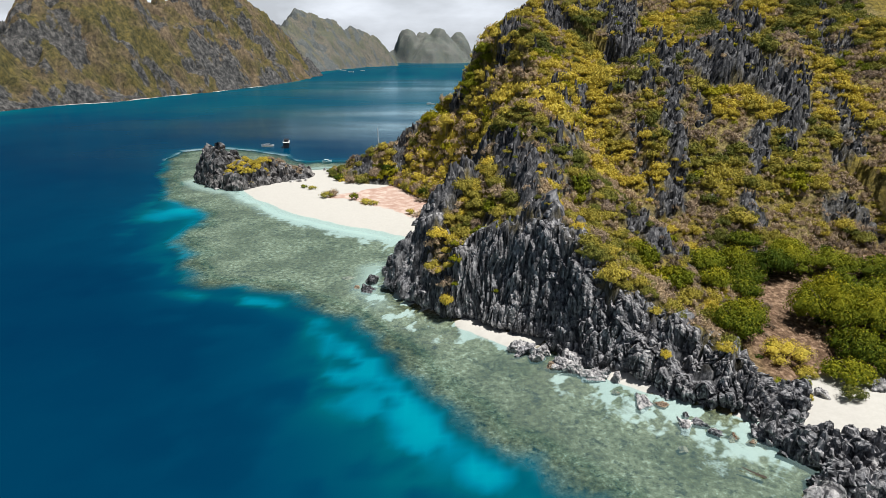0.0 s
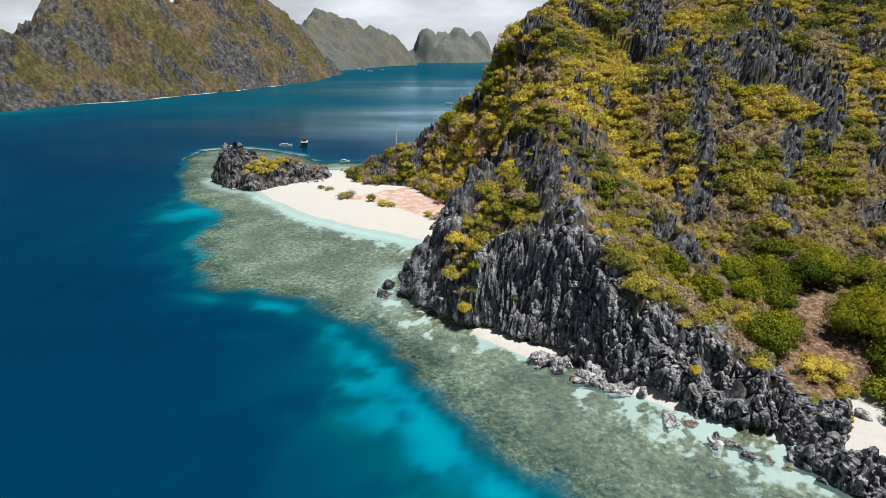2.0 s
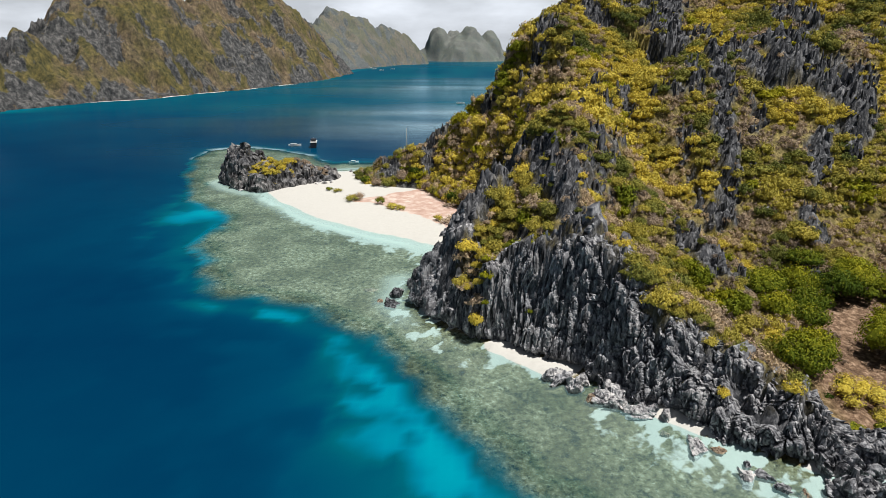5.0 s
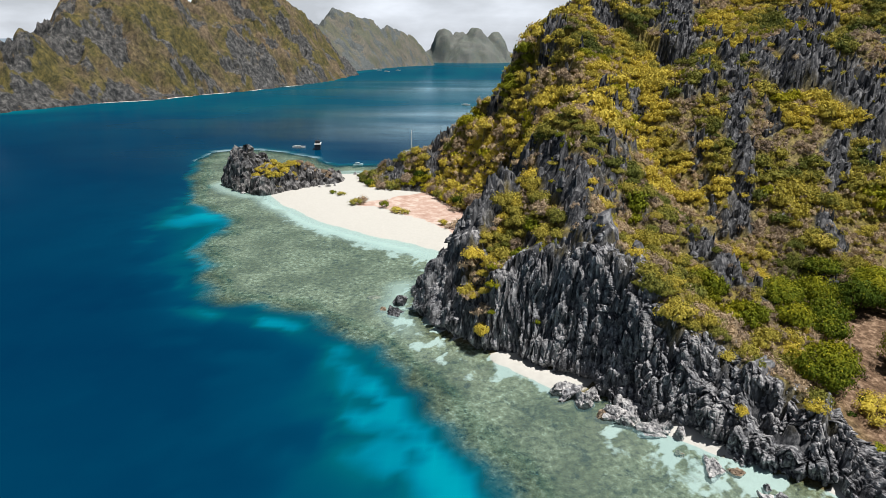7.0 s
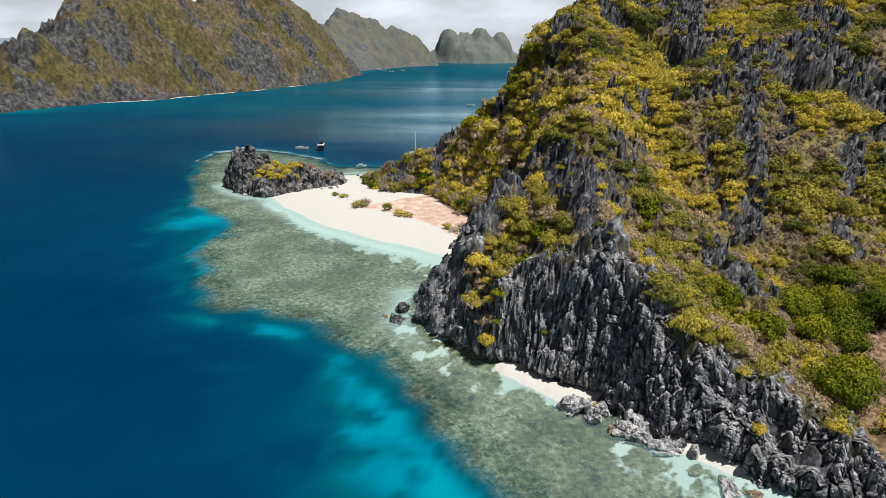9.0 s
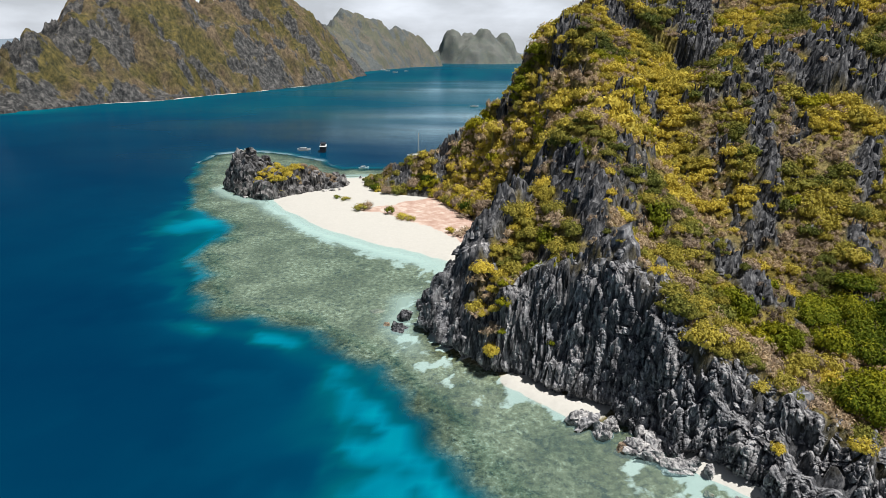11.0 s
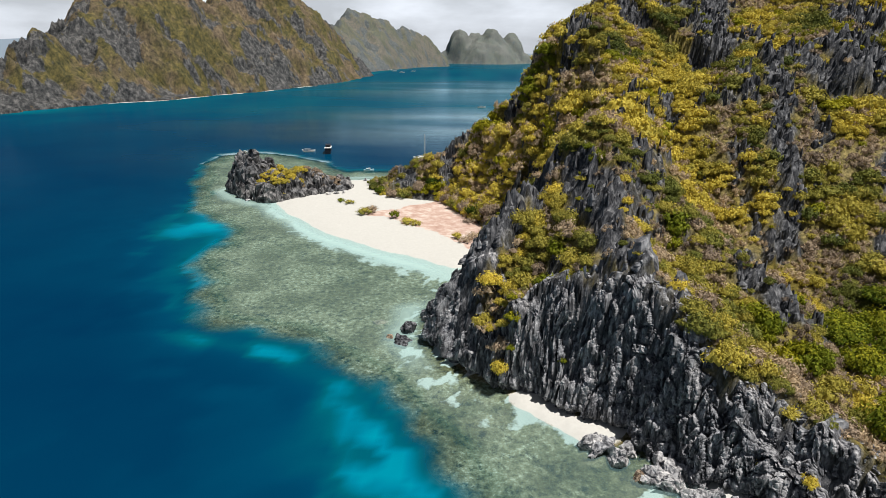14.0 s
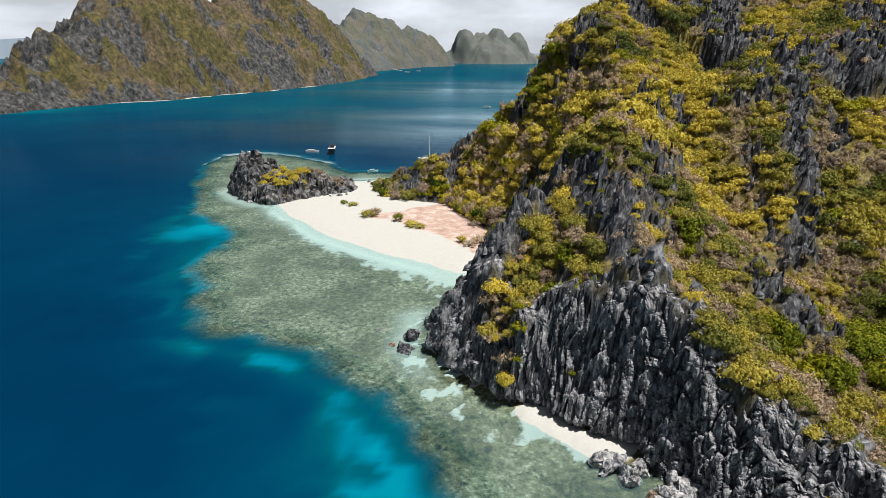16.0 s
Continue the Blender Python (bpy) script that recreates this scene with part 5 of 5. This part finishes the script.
for k, (x, y, a, b, c, mat, lab) in enumerate((
        (23.5, 135.5, 2.6, 2.0, 2.0, PALE_ROCK, "pale squared limestone boulder with a tan top on the sand"),
        (28.5, 131.5, 2.5, 2.0, 2.7, PALE_ROCK, "pale tilted limestone block in the shallows"),
        (26.5, 135.5, 3.4, 1.8, 1.6, KARST, "dark flat slab lodged against the cliff"),
        (33.8, 127.2, 3.0, 2.2, 2.2, PALE_ROCK, "pale fractured limestone boulder"),
        (31.4, 127.0, 1.5, 1.3, 1.5, TAN_ROCK, "rust-stained limestone boulder at the waterline"),
        (37.5, 128.5, 3.0, 2.4, 2.3, PALE_ROCK, "grey fractured boulder at the cliff foot"),
        (36.5, 125.0, 2.2, 1.8, 1.6, PALE_ROCK, "pale fractured boulder at the waterline"),
        (40.8, 126.0, 2.4, 2.0, 1.9, KARST, "dark boulder at the cliff foot"),
        (40.0, 121.9, 3.2, 1.5, 1.5, PALE_ROCK, "long pale boulder with a dark hollow"),
        (43.0, 122.5, 1.6, 1.3, 1.6, PALE_ROCK, "pale pointed boulder at the end of the pile"),
        (48.6, 111.6, 3.4, 1.8, 1.3, PALE_ROCK, "low pale-topped boulder in the shallows"),
        (52.2, 110.6, 1.6, 1.2, 0.8, TAN_ROCK, "small tan boulder beside the cliff"),
        (54.3, 103.0, 2.6, 1.6, 1.3, PALE_ROCK, "pale-topped boulder in the shallows"),
        (57.6, 103.6, 2.2, 1.3, 1.2, KARST, "grey boulder under the cliff"),
        (59.2, 100.4, 1.6, 1.2, 1.1, KARST, "grey boulder at the waterline"),
        (51.0, 96.0, 1.6, 1.0, 0.6, TAN_ROCK, "small half-sunk boulder in the shallows"),
        (63.0, 99.4, 2.0, 1.1, 0.7, TAN_ROCK, "tan flat stone under the cliff"),
        (65.6, 97.6, 1.6, 0.9, 0.7, TAN_ROCK, "tan flat stone under the cliff"),
        (43.5, 116.0, 1.1, 0.9, 0.5, TAN_ROCK, "small stone awash in the shallows"),
        (69.5, 80.5, 4.4, 3.6, 4.2, PALE_ROCK, "big white limestone boulder at the water's edge"),
        (-19.5, 177.0, 3.2, 2.0, 1.3, CRAG, "dark jagged rock off the point"),
        (-17.5, 183.5, 2.6, 2.0, 2.4, CRAG, "dark square rock off the point"),
        (-22.5, 178.6, 1.3, 1.0, 0.7, TAN_ROCK, "small brown rock awash off the point"),
        (-27.0, 189.0, 2.4, 1.2, 0.4, TAN_ROCK, "brown rock just under the surface"),
        (85.6, 113.2, 2.4, 1.6, 1.6, PALE_ROCK, "smooth pale boulder at the top of the sand"),
        (88.3, 111.6, 1.9, 1.3, 1.1, PALE_ROCK, "smooth pale boulder on the sand"),
        (102.0, 112.6, 2.4, 1.8, 2.0, PALE_ROCK, "pale rounded boulder on the sand"),
        (-66, 371, 2.0, 1.4, 1.2, KARST, "dark boulder at the end of the strip"),
        (30.5, 134.0, 1.8, 1.5, 1.7, PALE_ROCK, "pale wedge of limestone in the fallen pile"),
        (35.5, 130.5, 2.2, 1.6, 2.0, PALE_ROCK, "pale slab leaning in the fallen pile"),
        (39.5, 128.0, 1.6, 1.4, 1.5, PALE_ROCK, "grey block in the fallen pile"),
        (42.0, 127.0, 1.8, 1.5, 1.6, KARST, "dark block in the fallen pile"),
        (38.3, 123.6, 1.3, 1.1, 1.0, PALE_ROCK, "small pale block in the fallen pile"),
        (45.5, 121.0, 1.4, 1.1, 1.2, PALE_ROCK, "small grey block at the cliff foot"),
        (56.0, 106.5, 1.3, 1.0, 0.9, KARST, "small dark block at the cliff foot"),
        (-74, 333, 2.2, 1.4, 1.3, PALE_ROCK, "pale stone on the sand below the stack"),
        (-70.5, 334.5, 1.8, 1.3, 1.4, PALE_ROCK, "pale stone on the sand below the stack"),
        (-78, 331, 1.6, 1.2, 1.0, PALE_ROCK, "pale stone on the sand below the stack"),
        (-118, 322.5, 3.0, 1.6, 1.2, PALE_ROCK, "pale fallen block below the stack"))):
    grow = 1.85 if 120 < y < 140 else 1.65 if y < 120 else 1.9 if y < 200 else 1.3
    boulder("boulder", (x - 1.0, y - 1.0, max(float(ground_height(np.array([x - 1.0]), np.array([y - 1.0]))[0][0]), -0.9) + c * 0.45), (a * grow, b * grow, c * grow), mat, 60 + k, lab, rng.uniform(0, 3.1))


def outcrop(place, reach, tall, seed, label, turn):
    """A ragged low ridge of blades round a solid core."""
    ob = tagged(new("rock_outcrop"), label, "rock")
    ob.location, ob.rotation_euler = (*place, 0), (0, 0, turn)
    r = np.random.default_rng(seed)
    x, y, q = sheet(np.linspace(-1, 1, 70), np.linspace(-1, 1, 54))
    d = np.clip(1 - np.hypot(x, y) ** 1.5, 0, 1) + 0.14 * fbm(x, y, 0.5, 3, seed)
    z = tall * np.clip(d * 1.7, -0.3, 1) * (0.7 + 0.3 * ridged(x * reach[0], y * reach[1], 4, 2, seed)) - 0.6
    x, y = x * reach[0], y * reach[1]
    gy_, gx_ = np.gradient(z)
    gx_, gy_ = gx_ / (2 * reach[0] / 69), gy_ / (2 * reach[1] / 53)
    long = np.sqrt(1 + gx_ ** 2 + gy_ ** 2)
    r_, gap_, ox_, oz_ = cellular(x / 1.7, y / 1.7, (z + 0.3 * x) / 1.1, seed + 3)
    push = (weathered(x, y, z, 0.6, 0.6, seed + 2) - 0.3 + 1.3 * (r_ - 0.5) + 0.6 * ox_ - 0.7 * (1 - step(0.0, 0.2, gap_))) * step(0.02, 0.2, d)
    part("core", mesh_of("core", np.stack([x - push * gx_ / long, y - push * gy_ / long, z + push / long], -1).reshape(-1, 3), q), KARST, ob)
    n = int(reach[0] * reach[1] * 0.5)
    a, s = r.uniform(0, 6.28, n), np.sqrt(r.random(n)) * 0.8
    u, w = s * np.cos(a), s * np.sin(a)
    h = r.uniform(1.2, 3.2, n)
    base = tall * np.clip((1 - s ** 1.5) * 1.7, 0, 1) * 0.8
    v, f = strewn(BLADES, np.stack([u * reach[0], w * reach[1], base - 0.4 * h - 0.3], 1), np.stack([r.uniform(0.9, 2.2, n), r.uniform(0.7, 1.6, n), h], 1), r.normal(0.4, 0.6, n), seed + 1)
    tagged(part("rock_face", mesh_of("rock_face", v, f), KARST, ob), kind="stuff")
    return ob


for k, (x, y, a, b, t, turn, lab) in enumerate((
        (70.5, 97.0, 4.2, 2.4, 3.0, -0.4, "dark layered limestone ledge at the end of the cliff"),
        (74.5, 92.0, 5.0, 3.4, 4.2, -0.7, "dark jagged limestone outcrop between sea and sand"),
        (81.0, 90.0, 5.0, 3.4, 4.6, 0.1, "dark jagged limestone outcrop between sea and sand"),
        (88.5, 89.5, 5.5, 3.4, 4.6, 0.0, "dark jagged limestone outcrop between sea and sand"),
        (75.0, 83.5, 5.0, 3.4, 2.8, 0.2, "grey weathered limestone shelf at the waterline"),
        (84.0, 82.0, 5.0, 3.6, 2.6, 0.1, "grey weathered limestone shelf at the waterline"),
        (77.0, 106.0, 4.0, 3.0, 5.0, 0.9, "dark rounded knob of fluted limestone"))):
    outcrop((x, y), (a * 1.2, b * 1.25), t * 1.6, 1200 + 5 * k, lab, turn)

WOOD = plain_material("weathered_wood", (0.045, 0.035, 0.025), 0.85, 0, 0.4, 3.0)
drift = tagged(new("driftwood"), "dark branching driftwood log lying in the shallows", "driftwood")
drift.location, drift.scale = (59.9, 87.0, 0.05), (0.62, 0.62, 0.62)
part("log", limb_bm([(-3.0, 1.6, 1.3), (-1, 0.5, 0.7), (0.6, -0.5, 0.4), (2.4, -1.5, 0.2)], 0.22, 0.6), WOOD, drift)
part("branch", limb_bm([(0.6, -0.5, 0.2), (1.3, 0.2, 0.5), (2.1, 0.5, 0.7)], 0.16, 0.06), WOOD, drift)
part("branch", limb_bm([(1.4, -0.9, 0.2), (1.7, -1.8, 0.3), (2.5, -2.3, 0.2)], 0.16, 0.06), WOOD, drift)

PALM_LEAF = leaf_material("palm_leaves", ((0.05, (0.1, 0.12, 0.02)), (0.95, (0.3, 0.28, 0.05))))
palm = tagged(new("palm"), "small yellow-green palm at the edge of the sand", "palm tree")
palm.location = (83.0, 111.8, ground_at(83, 111.8) - 0.1)
part("trunk", limb_bm([(0, 0, -0.3), (0.1, 0, 1.0), (0.2, 0.1, 2.1)], 0.16, 0.1), BARK, palm)
for k in range(11):
    a, rise = k * 0.571, 0.5 + 0.5 * (k % 3)
    c, s = math.cos(a), math.sin(a)
    spine = [(0.2 + c * t * 2.2, 0.1 + s * t * 2.2, 2.1 + rise * t * 1.3 - 1.6 * t * t) for t in np.linspace(0, 1, 8)]
    v, f = [], []
    for i, p in enumerate(spine):
        w = 0.34 * math.sin(math.pi * (0.12 + 0.85 * i / 7))
        v += [(p[0] - s * w, p[1] + c * w, p[2] - 0.12), p, (p[0] + s * w, p[1] - c * w, p[2] - 0.12)]
    for i in range(7):
        f += [(3 * i, 3 * i + 1, 3 * i + 4, 3 * i + 3), (3 * i + 1, 3 * i + 2, 3 * i + 5, 3 * i + 4)]
    part("frond", mesh_of("frond", v, f, False, tint=np.full(len(v), 0.2 + 0.06 * k)), PALM_LEAF, palm)

# ---- boats ----
WHITE_PAINT, DARK_PAINT = plain_material("white_boat_paint", (0.8, 0.8, 0.78), 0.35, 0, 0.06), plain_material("dark_boat_paint", (0.02, 0.024, 0.035), 0.35, 0, 0.2)
BAMBOO, GLASS_DARK, METAL = plain_material("bamboo", (0.55, 0.46, 0.3), 0.6), plain_material("dark_window", (0.015, 0.02, 0.03), 0.1), plain_material("mast_metal", (0.75, 0.76, 0.78), 0.3, 0.6, 0.05)


def hull_bm(length, beam, depth, sheer=0.35, blunt=0.0):
    """A hull with a pointed bow at +x: stations lofted from keel to gunwale."""
    bm, rows = bmesh.new(), []
    for i in range(13):
        t = i / 12
        w = beam / 2 * min(1, (1 - max(0, (t - 0.45) / 0.55) ** 2.2)) * (0.75 + 0.25 * min(1, t * 3 + blunt)) + 0.02
        top, x = depth * 0.6 + sheer * (2 * t - 0.9) ** 2 * depth, (t - 0.5) * length
        rows.append([bm.verts.new((x, w * s, z)) for s, z in ((-1, top), (-0.85, 0.1 * depth), (-0.35, -0.35 * depth), (0.35, -0.35 * depth), (0.85, 0.1 * depth), (1, top))])
    for a, b in zip(rows, rows[1:]):
        for i in range(5):
            bm.faces.new((a[i], a[i + 1], b[i + 1], b[i]))
        bm.faces.new((a[5], a[0], b[0], b[5]))
    bm.faces.new(rows[0])
    bm.faces.new(rows[-1][::-1])
    bmesh.ops.recalc_face_normals(bm, faces=bm.faces)
    return bm


def box_bm(x, y, z, sx_, sy_, sz_, bevel=0.08):
    bm = bmesh.new()
    bmesh.ops.create_cube(bm, size=1, matrix=Matrix.Translation((x, y, z)) @ Matrix.Diagonal((sx_, sy_, sz_, 1)))
    bmesh.ops.bevel(bm, geom=bm.edges[:], offset=bevel, segments=2, affect="EDGES")
    return bm


def bangka(place, turn, length, label):
    """An outrigger boat with a canopy."""
    ob = tagged(new("outrigger_boat"), label, "boat", "boats at anchor")
    ob.location, ob.rotation_euler = place, (0, 0, turn)
    k = length / 16
    part("hull", hull_bm(length, 2.2 * k, 1.9 * k, 0.6), WHITE_PAINT, ob)
    part("cabin", box_bm(-1.5 * k, 0, 1.7 * k, 6 * k, 1.7 * k, 1.1 * k), WHITE_PAINT, ob)
    part("canopy", box_bm(-1.2 * k, 0, 2.75 * k, 8.4 * k, 2.3 * k, 0.16 * k, 0.03), WHITE_PAINT, ob)
    for x in (-4.6, -1.4, 1.8):
        for y in (-0.9, 0.9):
            part("post", limb_bm([(x * k, y * k, 1.1 * k), (x * k, y * k, 2.7 * k)], 0.07 * k, 0.07 * k), BAMBOO, ob)
    for s in (-1, 1):
        part("outrigger", limb_bm([(0, 0, -6.6 * k), (0, 0, 6.6 * k)], 0.16 * k, 0.12 * k), BAMBOO, ob).matrix_basis = pose(0.3 * k, s * 4.2 * k, 0.1, 0, 90, 0)
    for x in (-3.4, 0.4, 3.6):
        part("crossbeam", limb_bm([(0, 0, -4.3 * k), (0, 0, 4.3 * k)], 0.1 * k, 0.1 * k), BAMBOO, ob).matrix_basis = pose(x * k, 0, 1.15 * k, 90, 0, 0)
    return ob


bangka((-130.8, 475.2, 0.1), 0.15, 10, "white outrigger boat at anchor beyond the reef")
bangka((-171, 462, 0.1), 2.9, 12, "white outrigger boat behind the rock stack")
bangka((-0.5, 859, 0.1), 0.1, 12, "white outrigger boat out in the strait")
for bx_, by_, bl in ((-353, 2333, 26), (-318, 2240, 16), (-275, 2117, 18), (-250, 2240, 16)):
    bangka((bx_, by_, 0.1), 0.2, bl, "white outrigger boat moored off the far headland")

dive = tagged(new("dive_boat"), "dark-hulled tour boat with a white upper deck", "boat", "boats at anchor")
dive.location, dive.rotation_euler, dive.scale = (-114.8, 472, 0.1), (0, 0, 1.75), (0.78, 0.78, 0.78)
part("hull", hull_bm(20, 6.4, 4.6, 0.3, 0.6), DARK_PAINT, dive)
part("lower_cabin", box_bm(-1, 0, 4.0, 13, 5.4, 2.3, 0.2), DARK_PAINT, dive)
part("upper_deck", box_bm(-1.2, 0, 5.3, 15, 6.6, 0.3, 0.1), WHITE_PAINT, dive)
part("wheelhouse", box_bm(1.0, 0, 6.4, 6, 4.4, 2.0, 0.2), DARK_PAINT, dive)
part("roof", box_bm(0.2, 0, 7.6, 9, 5.4, 0.25, 0.08), DARK_PAINT, dive)
part("mast", limb_bm([(0.5, 0, 7.6), (0.5, 0, 9.4)], 0.12, 0.06), METAL, dive)
for s in (-1, 1):
    part("window", box_bm(1.0, s * 2.2, 6.5, 4.6, 0.1, 0.9, 0.03), GLASS_DARK, dive)
    for x in (-8, -5.5, -3):
        part("rail_post", limb_bm([(x, s * 3.1, 5.4), (x, s * 3.1, 6.5)], 0.05, 0.05), WHITE_PAINT, dive)
part("window", box_bm(4.05, 0, 6.5, 0.1, 3.4, 0.9, 0.03), GLASS_DARK, dive)

yacht = tagged(new("sailing_yacht"), "white sailing yacht with a bare mast", "boat", "boats at anchor")
yacht.location, yacht.rotation_euler = (-40.7, 449.8, 0.1), (0, 0, 0.2)
part("hull", hull_bm(14, 4.0, 2.4, 0.3), WHITE_PAINT, yacht)
part("coachroof", box_bm(-0.3, 0, 1.9, 6, 2.4, 0.8, 0.25), WHITE_PAINT, yacht)
part("mast", limb_bm([(1.0, 0, 1.2), (1.0, 0, 17.6)], 0.34, 0.26, 8), WHITE_PAINT, yacht)
part("spreader", limb_bm([(0, 0, -1.2), (0, 0, 1.2)], 0.08, 0.08), METAL, yacht).matrix_basis = pose(1.0, 0, 8.6, 90, 0, 0)
part("boom", limb_bm([(0, 0, 0), (0, 0, 5)], 0.16, 0.12), METAL, yacht).matrix_basis = pose(0.9, 0, 3.0, 0, -90, 0)

skiff = tagged(new("skiff"), "small blue and white skiff near the far shore", "boat", "boats at anchor")
skiff.location, skiff.rotation_euler = (-71.4, 404.6, 0.1), (0, 0, 0.5)
part("hull", hull_bm(7, 1.9, 1.2, 0.4), plain_material("pale_blue_paint", (0.4, 0.6, 0.68), 0.4), skiff)
part("canopy", box_bm(-0.5, 0, 1.7, 3, 1.7, 0.12, 0.03), WHITE_PAINT, skiff)
for x in (-1.8, 0.8):
    for y in (-0.75, 0.75):
        part("post", limb_bm([(x, y, 0.5), (x, y, 1.7)], 0.05, 0.05), BAMBOO, skiff)
